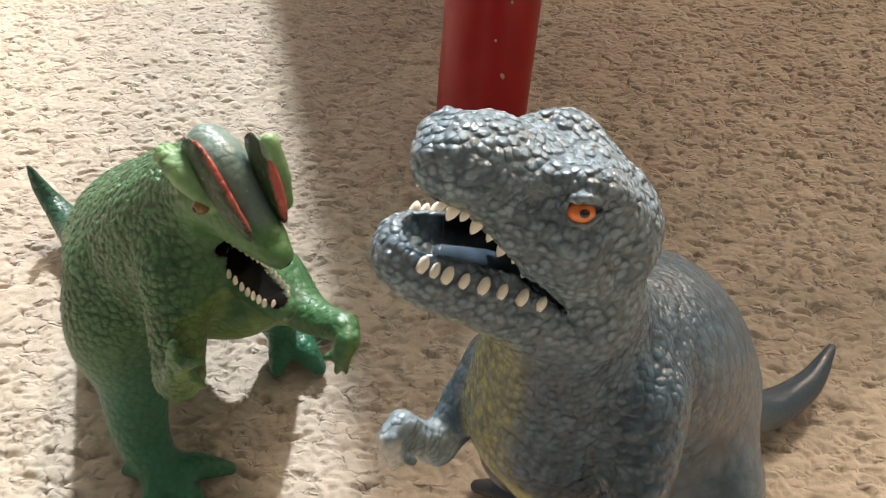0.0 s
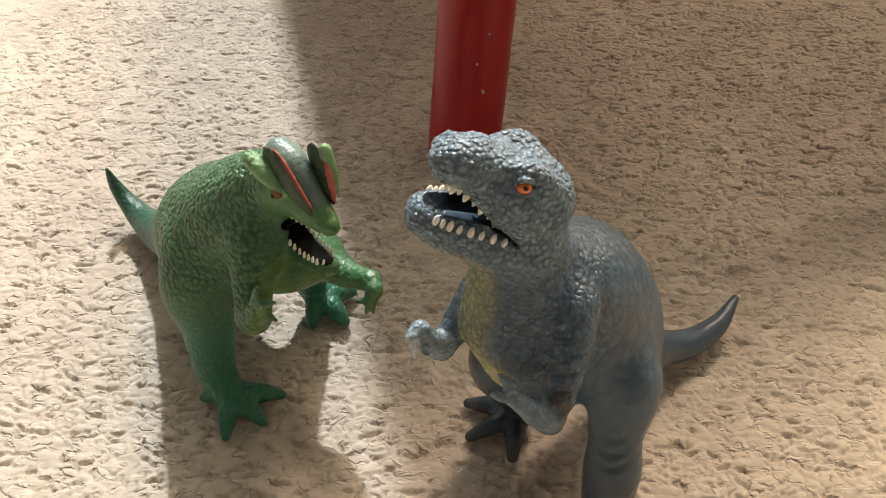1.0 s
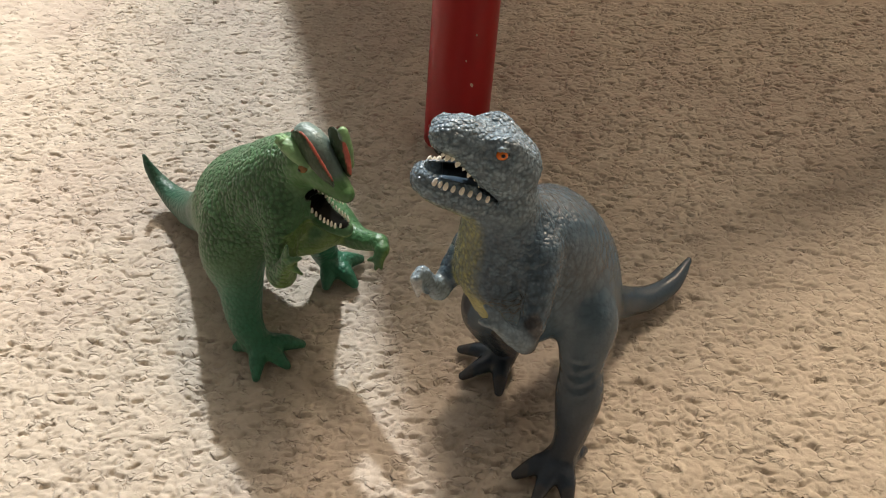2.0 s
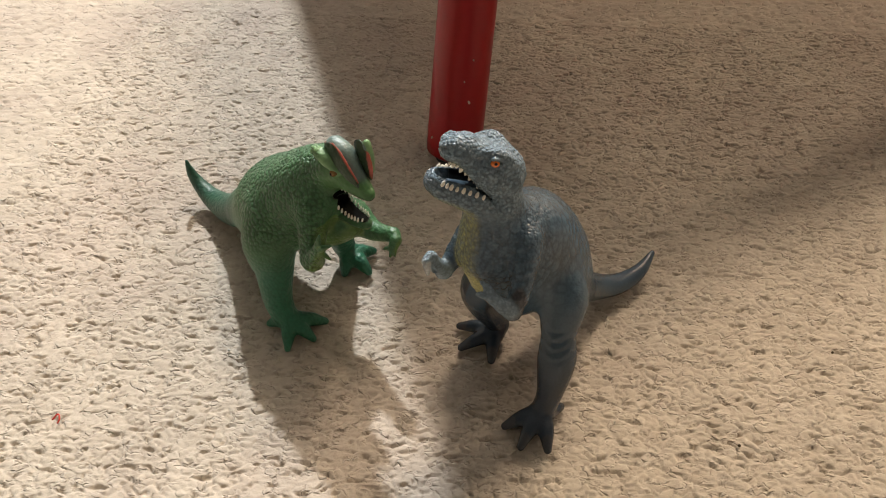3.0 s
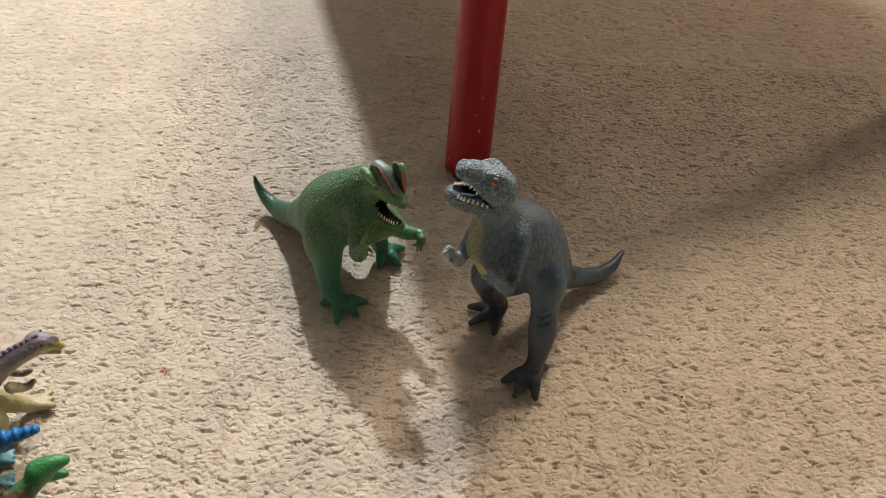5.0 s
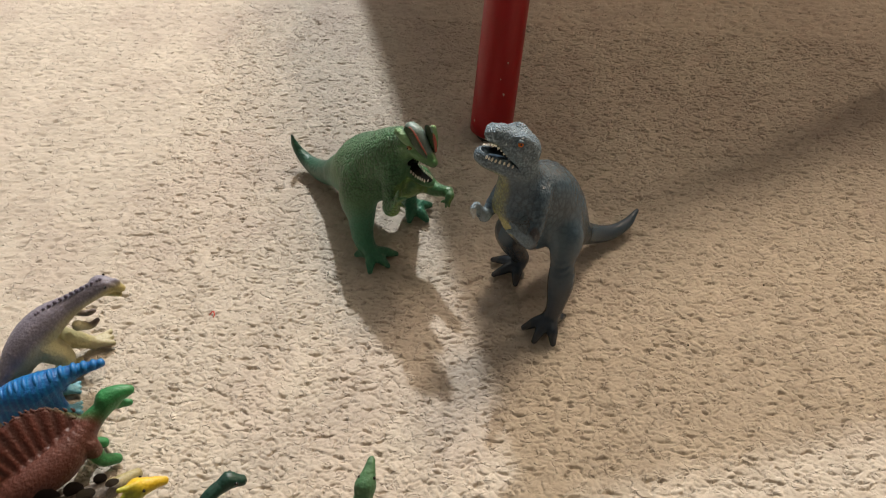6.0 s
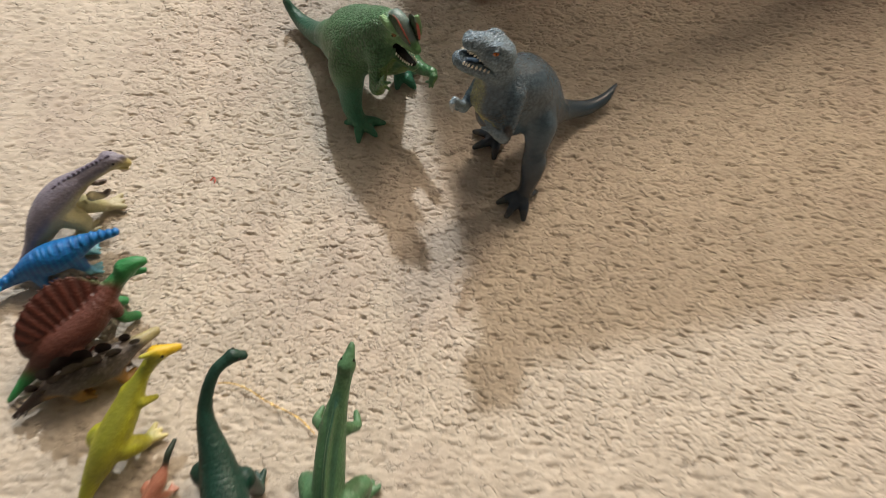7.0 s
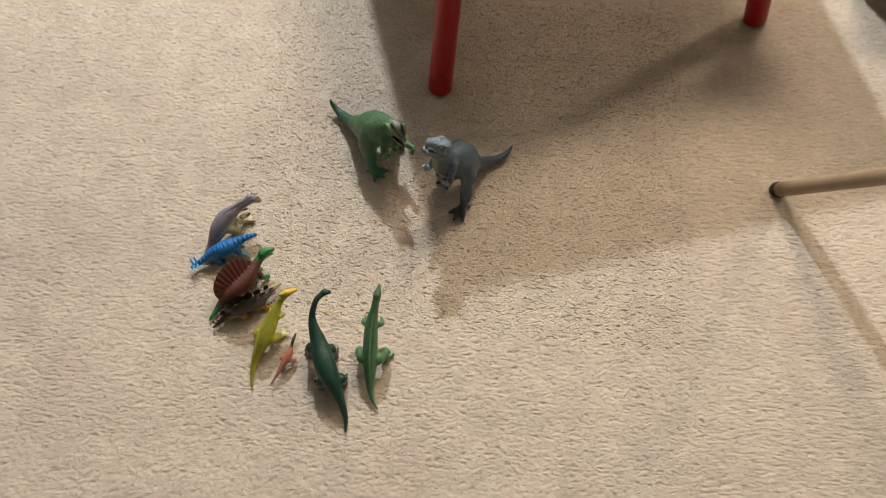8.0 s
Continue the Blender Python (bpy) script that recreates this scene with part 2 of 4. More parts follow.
            turn = a[tuple(at.T)]
            o = np.ones(3, int)
            o[ax] = 0
            at = at + o
            u, v = [e for e in range(3) if e != ax]
            eu, ev = np.eye(3, dtype=int)[u], np.eye(3, dtype=int)[v]
            ring = [at - eu - ev, at - ev, at, at - eu]
            if ax == 1:
                ring = ring[::-1]
            q = np.stack([index[tuple(c.T)] for c in ring], 1)
            quads.append(np.where(turn[:, None], q, q[:, ::-1]))
        return verts, np.concatenate(quads)


def normals_of(verts, quads):
    n = np.zeros_like(verts)
    face = np.cross(verts[quads[:, 2]] - verts[quads[:, 0]], verts[quads[:, 3]] - verts[quads[:, 1]])
    for i in range(4):
        np.add.at(n, quads[:, i], face)
    return n / np.maximum(np.linalg.norm(n, axis=1, keepdims=True), 1e-12)


def scramble(i, seed):
    """Random numbers from whole numbers, the same each time."""
    h = np.zeros(i.shape[:-1], np.int64) + seed * 1013
    for n in range(i.shape[-1]):
        h = (h ^ (i[..., n].astype(np.int64) * (374761393, 668265263, 2147483647)[n])) * 1274126177 % 4294967291
        h = h ^ (h >> 13)
    return (h % 100003) / 100003.0


def pebbles(p, size, seed=0):
    """Rounded scales of that size: 1 on top of each, 0 in the joints; and a random number for each."""
    q = p / size
    cell = np.floor(q).astype(np.int64)
    dim = p.shape[1]
    best = np.full(len(p), 9.0)
    second = np.full(len(p), 9.0)
    mark = np.zeros(len(p))
    for step in np.ndindex(*(3,) * dim):
        c = cell + np.array(step) - 1
        spot = c + np.stack([scramble(c, seed + n) for n in range(dim)], -1)
        d = np.sqrt(((q - spot) ** 2).sum(1))
        near = d < best
        second = np.where(near, best, np.minimum(second, d))
        mark = np.where(near, scramble(c, seed + 7), mark)
        best = np.where(near, d, best)
    return np.clip((second - best) * 1.6, 0, 1), mark


def drift(p, size, seed):
    """Smooth noise on a plane, from 0 to 1, with waves of that size."""
    q = p / size
    cell = np.floor(q).astype(np.int64)
    t = q - cell
    t = t * t * (3 - 2 * t)
    a, b, c, d = [scramble(cell + np.array(o), seed) for o in ((0, 0), (1, 0), (0, 1), (1, 1))]
    return (a * (1 - t[:, 0]) + b * t[:, 0]) * (1 - t[:, 1]) + (c * (1 - t[:, 0]) + d * t[:, 0]) * t[:, 1]


def dashes(p, size, seed, slit, long):
    """Short slits between tufts, longer across than deep: 1 in the middle of each, 0 between them."""
    cell = np.floor(p / size).astype(np.int64)
    out = np.zeros(len(p))
    for step in np.ndindex(3, 3):
        c = cell + np.array(step) - 1
        spot = (c + np.stack([scramble(c, seed + n) for n in range(2)], -1)) * size
        lean, here, big = 0.7 * (scramble(c, seed + 3) - 0.5), scramble(c, seed + 4), 0.45 + 0.9 * scramble(c, seed + 5)
        d = p - spot
        x, y = d[:, 0] + lean * d[:, 1], d[:, 1] - lean * d[:, 0]
        far = (x / (long * big)) ** 2 + (y / (slit * (0.7 + 0.4 * big))) ** 2
        out = np.maximum(out, np.exp(-far * far) * np.clip((here - 0.22) * 2.2, 0, 1))
    return out


def blend(a, b, w):
    w = np.clip(w, 0, 1)[:, None]
    return np.array(a) * (1 - w) + np.array(b) * w


def ramp(x, low, high):
    t = np.clip((x - low) / (high - low), 0, 1)
    return t * t * (3 - 2 * t)


def near_line(p, a, b):
    a, b = np.array(a), np.array(b)
    t = np.clip(((p - a) @ (b - a)) / ((b - a) @ (b - a)), 0, 1)
    return np.linalg.norm(p - a - t[:, None] * (b - a), axis=1)


def ball_mesh(name, mat, r=1.0, u=20, v=12):
    bm = bmesh.new()
    bmesh.ops.create_uvsphere(bm, u_segments=u, v_segments=v, radius=r)
    return from_bm(name, bm, mat)


def fang_mesh(name, mat):
    """A slightly bent cone of unit length, pointing up."""
    bm = bmesh.new()
    rings = []
    for h, r in ((0, 0.36), (0.35, 0.38), (0.70, 0.29), (0.92, 0.14)):
        rings.append([bm.verts.new((r * math.cos(a) + 0.12 * h * h, 0.8 * r * math.sin(a), h)) for a in np.linspace(0, math.tau, 8)[:-1]])
    tip = bm.verts.new((0.14, 0, 1))
    for a, b in zip(rings[:-1], rings[1:]):
        for i in range(7):
            bm.faces.new((a[i], a[(i + 1) % 7], b[(i + 1) % 7], b[i]))
    for i in range(7):
        bm.faces.new((rings[-1][i], rings[-1][(i + 1) % 7], tip))
    bm.faces.new(rings[0][::-1])
    return from_bm(name, bm, mat)


def aim(place, way, size, wide=1.0):
    """A pose whose z axis runs along way."""
    turn = Vector(way).to_track_quat("Z", "Y").to_matrix().to_4x4()
    return Matrix.Translation(Vector(place)) @ turn @ Matrix.Diagonal((size * wide, size * wide, size, 1))


def tube_bm(points, radii, sides=12, steps=6):
    """A round bar along a smooth line, with closed, rounded ends."""
    p, r = glide(points, radii, steps)
    bm = bmesh.new()
    rings = []
    for i in range(len(p)):
        way = Vector(p[min(i + 1, len(p) - 1)] - p[max(i - 1, 0)]).normalized()
        turn = way.to_track_quat("Z", "Y").to_matrix()
        rings.append([bm.verts.new(Vector(p[i]) + turn @ Vector((r[i] * math.cos(a), r[i] * math.sin(a), 0))) for a in np.linspace(0, math.tau, sides + 1)[:-1]])
    for a, b in zip(rings[:-1], rings[1:]):
        for i in range(sides):
            bm.faces.new((a[i], a[(i + 1) % sides], b[(i + 1) % sides], b[i]))
    bm.faces.new(rings[0][::-1])
    bm.faces.new(rings[-1])
    return bm


def slab_bm(size, bevel, at=(0, 0, 0), turn=0.0):
    """A board with rounded edges."""
    bm = bmesh.new()
    bmesh.ops.create_cube(bm, size=1)
    bmesh.ops.scale(bm, vec=size, verts=bm.verts)
    bmesh.ops.bevel(bm, geom=list(bm.edges), offset=bevel, segments=3, affect="EDGES", profile=0.5)
    bmesh.ops.transform(bm, matrix=Matrix.Translation(at) @ Matrix.Rotation(turn, 4, "Z"), verts=bm.verts)
    return bm


# ---------------------------------------------------------------- room
def room():
    x0, x1, y0, y1, top, w = -2.3, 2.3, -1.9, 2.9, 2.70, 0.12
    for name, size, at in (
        ("wall_north", (x1 - x0 + 2 * w, w, top), ((x0 + x1) / 2, y1 + w / 2, top / 2)),
        ("wall_south", (x1 - x0 + 2 * w, w, top), ((x0 + x1) / 2, y0 - w / 2, top / 2)),
        ("wall_east", (w, y1 - y0, top), (x1 + w / 2, (y0 + y1) / 2, top / 2)),
        ("wall_west", (w, y1 - y0, top), (x0 - w / 2, (y0 + y1) / 2, top / 2)),
    ):
        tagged(new(name, from_bm(name, slab_bm(size, 0.004, at), PLASTER, False)), "plain taupe painted plaster wall", "wall", kind="structure")
    tagged(new("ceiling", from_bm("ceiling", slab_bm((x1 - x0 + 2 * w, y1 - y0 + 2 * w, 0.1), 0.004, ((x0 + x1) / 2, (y0 + y1) / 2, top + 0.052)), CEILING, False)),
           "plain grey plaster ceiling", "ceiling", kind="structure")


def pile(xs, ys, wide):
    """The pile's height and colour on a grid: flat clumps of tufts that part along thin, crooked gaps, at least as wide as given."""
    gx, gy = np.meshgrid(xs, ys, indexing="ij")
    p = np.stack([gx.ravel(), gy.ravel()], 1)
    bend = np.stack([drift(p, 0.0065, 81), drift(p, 0.0050, 82)], 1) - 0.5
    bend2 = np.stack([drift(p, 0.0022, 83), drift(p, 0.0018, 84)], 1) - 0.5
    q = p + bend * (0.0044, 0.0030) + bend2 * (0.0011, 0.0010)
    clump, mark = pebbles(q * (0.66, 1.0), 0.0036, 3)
    tuft, shade = pebbles(q * (0.80, 1.0), 0.0019, 11)
    _, lot = pebbles(q + 0.5, 0.013, 5)
    parted = ramp(drift(q, 0.0042, 85), 0.38, 0.76) * (0.6 + 0.4 * ramp(drift(p, 0.028, 86), 0.3, 0.65))
    width = wide + 0.16 * parted
    gap = 0.42 * (1 - ramp(clump / width, 0.25, 1.0)) * ramp(parted, 0.02, 0.30)
    gap = np.maximum(gap, 0.95 * dashes(q, (0.0094, 0.0062), 51, 0.00052 + 0.0012 * wide, 0.0037))
    z = -0.0016 + 0.0007 * np.sqrt(np.clip(clump, 0, 1)) + 0.0004 * mark + 0.00018 * np.sqrt(tuft) + 0.0002 * lot - 0.0026 * gap + 0.0001 * (scramble(np.round(p * 1e5), 71) - 0.5)
    z += 0.0006 * (drift(p, 0.055, 88) - 0.5) + 0.0005 * (drift(p, 0.018, 89) - 0.5)
    col = blend((0.460, 0.400, 0.324), (0.605, 0.542, 0.454), 0.40 * mark + 0.35 * shade + 0.25 * lot)
    stain = 0.6 * drift(p, 0.11, 91) + 0.4 * drift(p, 0.035, 92)
    col = blend(col, (0.452, 0.378, 0.320), 0.40 * ramp(stain, 0.50, 0.78))
    n, m = gx.shape
    k = np.arange(n * m).reshape(n, m)
    quads = np.stack([k[:-1, :-1], k[1:, :-1], k[1:, 1:], k[:-1, 1:]], -1).reshape(-1, 4)
    return p, np.minimum(z, 0.0006), col, quads


def carpet():
    """Cut pile: fine where the toys stand, coarser round about, with the coarse sheet sunk below the fine one."""
    def line(spans):
        out = [np.arange(a, b, s) for a, b, s in spans]
        return np.concatenate(out + [[spans[-1][1]]])

    x0, x1, y0, y1 = -0.27, 0.37, -0.11, 0.45
    p, z, col, quads = pile(line(((x0 - 0.004, x1 + 0.004, 0.00074),)), line(((y0 - 0.004, y1 + 0.004, 0.00074),)), 0.06)
    xs = line(((-2.32, -1.1, 0.03), (-1.1, -0.7, 0.006), (-0.7, -0.34, 0.0026), (-0.34, 0.40, 0.0021), (0.40, 0.75, 0.0030), (0.75, 1.1, 0.006), (1.1, 2.32, 0.03)))
    ys = line(((-1.92, -0.56, 0.03), (-0.56, -0.3, 0.0019), (-0.3, 0.40, 0.0014), (0.40, 0.6, 0.0021), (0.6, 1.0, 0.005), (1.0, 2.92, 0.03)))
    p2, z2, col2, quads2 = pile(xs, ys, 0.16)
    z2[(np.abs(p2[:, 0]) > 1.1) | (p2[:, 1] < -0.5) | (p2[:, 1] > 1.0)] = -0.001
    z2[(p2[:, 0] > x0) & (p2[:, 0] < x1) & (p2[:, 1] > y0) & (p2[:, 1] < y1)] = -0.012
    me = mesh_of("floor", np.r_[np.c_[p, z], np.c_[p2, z2]], np.r_[quads, quads2 + len(p)], CARPET, np.r_[col, col2])
    tagged(new("floor", me), "beige cut-pile carpet with clumped tufts, covering the floor", "carpet", kind="structure")


def play_table():
    """A low table on four splayed round legs."""
    u, v = Vector((0.936, 0.351, 0)), Vector((-0.351, 0.936, 0))
    foot, high, half = Vector((0.001, 0.275, 0)), 0.320, 0.264
    mid = foot + half * u + half * v
    table = base("play_table", mid, "low square play table on splayed glossy red legs", "table")
    for a, b in ((-1, -1), (1, -1), (1, 1), (-1, 1)):
        low = half * (a * u + b * v)
        lean = -0.12 * a * u - 0.15 * b * v
        pts = [low + h * (lean + Vector((0, 0, 1))) for h in (0.0, 0.004, 0.012, 0.1, 0.22, high)]
        leg = under("leg", from_bm("leg", tube_bm(pts, (0.0138, 0.0173, 0.0183, 0.0179, 0.0175, 0.0168), 28, 3), RED_PAINT), table, "glossy red painted round leg")
        if (a, b) == (-1, -1):
            chip = ball_mesh("paint_chip", CHIPPED, 1.0, 8, 6)
            for dx, h, w in ((0.0062, 0.047, 0.0013), (0.0025, 0.061, 0.0007), (-0.0145, 0.018, 0.0012), (0.0068, 0.0745, 0.0006), (-0.006, 0.033, 0.0005)):
                at = low + h * lean + Vector((dx, -math.sqrt(0.0181 ** 2 - dx ** 2), h))
                under("paint_chip", chip, leg, "pale chip in the paint", Matrix.Translation(at) @ Matrix.Diagonal((w, 0.0004, w * 1.2, 1)))
        under("foot_pad", from_bm("foot_pad", tube_bm([low + Vector((0, 0, -0.005)), low + Vector((0, 0, 0.001))], (0.0125, 0.013), 20), DARK_RUBBER), leg)
    turn = math.atan2(0.36, 1)
    under("tabletop", from_bm("tabletop", slab_bm((TOP_W, TOP_D, 0.022), 0.006, Vector(TOP_AT) + Vector((0, 0, high + 0.011)) - mid, turn), TABLE_TOP), table, "dark laminate top")
    for s in (-1, 1):
        at = Vector((mid.x, mid.y, 0)) + s * 0.17 * v - mid + Vector((0, 0, high - 0.02))
        under("apron", from_bm("apron", slab_bm((0.36, 0.018, 0.04), 0.003, at, math.atan2(0.351, 0.936)), RED_PAINT), table)


TOP_W, TOP_D, TOP_AT = 0.60, 0.66, (0.143, 0.722, 0)


def side_chair():
    """A chair whose pale slanted leg stands at the edge of the place."""
    foot, lean = Vector((0.512, 0.150, 0)), Vector((0.307, -0.397, 1))
    chair = base("wooden_chair", foot, "pale wooden chair with slanted legs and dark feet", "chair")
    for k, (dx, dy, sx, sy) in enumerate(((0, 0, 1, 1), (0.95, 0.1, -1, 1), (0.08, -0.95, 1, -1), (1.0, -0.9, -1, -1))):
        low = Vector((dx, dy, 0))
        way = Vector((lean.x * sx, lean.y * sy, 1))
        leg = under("leg", from_bm("leg", tube_bm([low + way * h for h in (0.006, 0.02, 0.2, 0.44)], (0.0105, 0.011, 0.0112, 0.0115), 16, 3), BEIGE_WOOD), chair)
        under("foot_cap", from_bm("foot_cap", tube_bm([low + way * h for h in (-0.005, 0.0, 0.007, 0.0075)], (0.009, 0.0118, 0.0118, 0.010), 16, 2), DARK_RUBBER), leg, "dark rubber cap")
    under("seat", from_bm("seat", slab_bm((0.55, 0.5, 0.03), 0.012, (0.5, -0.43, 0.45)), BEIGE_WOOD), chair)


def dark_cabinet():
    cab = base("cabinet", (0.925, 0.600, 0), "low dark stained wooden cabinet standing on the carpet", "cabinet")
    turn = -0.5
    under("plinth", from_bm("plinth", slab_bm((0.40, 0.30, 0.04), 0.004, (0, 0, 0.018), turn), DARK_WOOD), cab)
    under("body", from_bm("body", slab_bm((0.44, 0.34, 0.16), 0.006, (0, 0, 0.12), turn), DARK_WOOD), cab)
    under("top", from_bm("top", slab_bm((0.47, 0.37, 0.022), 0.006, (0, 0, 0.213), turn), DARK_WOOD), cab)


def lamp_canopy(place):
    x, y, z = place
    fit = base("lamp_canopy", (x, y, 2.70), "round grey canopy added out of view above a lamp", "lamp", "ceiling lamps")
    under("canopy", from_bm("canopy", tube_bm([(0, 0, 0.0), (0, 0, -0.02), (0, 0, -0.03)], (0.07, 0.065, 0.03), 24, 2), CEILING), fit)


room()
carpet()
play_table()
side_chair()
dark_cabinet()
lamp_canopy(LAMP_MAIN)
# canopy made up for the added, unseen soft lamp
lamp_canopy(LAMP_HIGH)


# ---------------------------------------------------------------- toy dinosaurs
HEAD_MID, HEAD_SIDE = np.array((0.021, 0.0885, 0.145)), np.array((0.22, -0.97, 0.05)) / np.linalg.norm((0.22, -0.97, 0.05))


def mirror(p, mid, side):
    p = np.array(p, float)
    return p - 2 * ((p - mid) @ side) * side


def near_path(p, line, mid, side, squeeze):
    """The distance from a line, measured with the sideways direction squeezed."""
    flat = lambda q: q + (squeeze - 1) * ((q - mid) @ side)[:, None] * side
    q, l = flat(p), flat(np.array(line, float))
    return np.min([near_line(q, a, b) for a, b in zip(l[:-1], l[1:])], 0)


def gum_line(centres, radii, t, side, flip, up, lift, out):
    """A place along a jaw's rim."""
    n = np.linspace(0, 1, len(radii))
    c = np.array([np.interp(t, n, np.array(centres)[:, i]) for i in range(3)])
    r = np.interp(t, n, radii)
    return c + up * r * lift + side * flip * r * out


def mouth_lining(v, n, gape, mid, side, half, reach):
    """1 on the surfaces that face the mouth's opening from above and below."""
    line = np.array(gape, float)
    t = np.clip((v[:, 0] - line[0, 0]) / (line[-1, 0] - line[0, 0]), 0, 1)
    at = np.stack([np.interp(t, (line[:, 0] - line[0, 0]) / (line[-1, 0] - line[0, 0]), line[:, i]) for i in range(3)], 1)
    to = at - v
    to -= (to @ side)[:, None] * side
    far = np.linalg.norm(to, axis=1)
    facing = (to * n).sum(1) / np.maximum(far, 1e-9)
    return ((np.abs((v - mid) @ side) < half) & (far < reach) & (facing > 0.35)).astype(float)


def grey_dinosaur():
    home = np.array((0.045, 0.095, 0.0))
    toy = base("toy_dinosaur", home, "grey vinyl toy tyrannosaur, mouth open, standing on carpet", "toy dinosaur", "large toy dinosaurs")
    c = Clay((-0.012, 0.042, -0.003), (0.128, 0.185, 0.170), 0.0011, ((-0.006, 0.074, 0.120), (0.042, 0.108, 0.166)), 0.00045)
    # trunk, belly and tail
    c.limb([(0.0323, 0.0933, 0.1074), (0.0421, 0.1031, 0.0935), (0.0497, 0.1107, 0.0736), (0.0555, 0.1165, 0.0555), (0.0670, 0.1280, 0.0355)],
           (0.0142, 0.0184, 0.0203, 0.0196, 0.0125), 0.006)
    c.limb([(0.0660, 0.1270, 0.0365), (0.0770, 0.1385, 0.0225), (0.0880, 0.1475, 0.0130), (0.1000, 0.1545, 0.0090), (0.1115, 0.1635, 0.0100), (0.1197, 0.1750, 0.0140)],
           (0.0115, 0.0090, 0.0070, 0.0058, 0.0042, 0.0015), 0.006)
    c.limb([(0.0257, 0.0867, 0.0982), (0.0300, 0.0910, 0.0837), (0.0380, 0.0990, 0.0656)], (0.0130, 0.0148, 0.0158), 0.008)
    c.limb([(0.0360, 0.1020, 0.1010), (0.0450, 0.1150, 0.0890), (0.0540, 0.1190, 0.0720), (0.0610, 0.1230, 0.0520)], (0.0110, 0.0150, 0.0155, 0.0130), 0.008)
    # neck, skull and snout
    c.limb([(0.0262, 0.0887, 0.1262), (0.0245, 0.0880, 0.1151), (0.0256, 0.0877, 0.1003)], (0.0110, 0.0117, 0.0132), 0.008)
    c.limb([(0.0271, 0.0896, 0.1391), (0.0237, 0.0890, 0.1420)], (0.0101, 0.0098), 0.004, (HEAD_SIDE, 1.08))
    snout = [(0.0230, 0.0884, 0.1422), (0.0182, 0.0874, 0.1464), (0.0133, 0.0864, 0.1512), (0.0092, 0.0855, 0.1526), (0.0076, 0.0852, 0.1518)]
    wide = (0.0092, 0.0078, 0.0068, 0.0056, 0.0040)
    c.limb(snout, wide, 0.004, (HEAD_SIDE, 1.05))
    # lower jaw, then the mouth's opening
    jaw = [(0.0253, 0.0885, 0.1264), (0.0186, 0.0871, 0.1296), (0.0124, 0.0857, 0.1328), (0.0064, 0.0844, 0.1355), (0.0028, 0.0838, 0.1375)]
    thick = (0.0094, 0.0088, 0.0076, 0.0066, 0.0052)
    c.limb(jaw, thick, 0.003, (HEAD_SIDE, 1.16))
    gape = [(0.0245, 0.0884, 0.1305), (0.0190, 0.0874, 0.1358), (0.0125, 0.0862, 0.1408), (0.0050, 0.0848, 0.1448), (-0.0040, 0.0832, 0.1490)]
    c.limb(gape, (0.0006, 0.0016, 0.0024, 0.0034, 0.0046), 0.0012, (HEAD_SIDE, 3.4), True)
    c.limb([(0.0268, 0.0888, 0.1282), (0.0180, 0.0872, 0.1366)], (0.0007, 0.0011), 0.001, (HEAD_SIDE, 10.0), True)
    c.limb([(0.0185, 0.0872, 0.1345), (0.0120, 0.0858, 0.1372), (0.0050, 0.0845, 0.1400)], (0.0040, 0.0040, 0.0032), 0.0012, (HEAD_SIDE, 1.2), True)
    c.limb([(0.0195, 0.0874, 0.1316), (0.0126, 0.0860, 0.1342), (0.0070, 0.0848, 0.1366)], (0.0015, 0.0015, 0.0010), 0.001, (HEAD_SIDE, 1.5))
    for flip in (False, True):
        put = (lambda q: mirror(q, HEAD_MID, HEAD_SIDE)) if flip else (lambda q: np.array(q, float))
        c.limb([put((0.0180, 0.0832, 0.1520)), put((0.0228, 0.0828, 0.1524)), put((0.0272, 0.0836, 0.1510)), put((0.0308, 0.0846, 0.1468))], (0.0010, 0.0019, 0.0026, 0.0018), 0.003)
        c.limb([put((0.0302, 0.0782, 0.1472)), put((0.0318, 0.0784, 0.1400))], (0.0030, 0.0028), 0.003, None, True)
        c.limb([put((0.0200, 0.0826, 0.1462)), put((0.0240, 0.0820, 0.1425)), put((0.0272, 0.0822, 0.1375))], (0.0030, 0.0040, 0.0030), 0.003)
        c.limb([put((0.0066, 0.0825, 0.1556)), put((0.0095, 0.0825, 0.1566))], (0.0008, 0.0008), 0.002)
        c.limb([put((0.0046, 0.0814, 0.1545)), put((0.0058, 0.0810, 0.1550))], (0.0007, 0.0005), 0.0008, None, True)
        c.limb([put((0.0196, 0.0792, 0.1512)), put((0.0230, 0.0785, 0.1514)), put((0.0270, 0.0794, 0.1500))], (0.0016, 0.0026, 0.0026), 0.0015, None, True)
        c.limb([put((0.0226, 0.0808, 0.1512)), put((0.0248, 0.0803, 0.1524)), put((0.0272, 0.0810, 0.1510))], (0.0006, 0.0007, 0.0006), 0.0008)
        c.limb([put((0.0226, 0.0808, 0.1504)), put((0.0248, 0.0800, 0.1484)), put((0.0272, 0.0808, 0.1494))], (0.0006, 0.0008, 0.0006), 0.0008)
    # near leg and foot
    c.limb([(0.0548, 0.1015, 0.0700), (0.0600, 0.0940, 0.0610), (0.0595, 0.0845, 0.0485), (0.0596, 0.0785, 0.0347), (0.0577, 0.0715, 0.0180), (0.0548, 0.0680, 0.0072)],
           (0.0148, 0.0122, 0.0082, 0.0090, 0.0062, 0.0056), 0.0035)
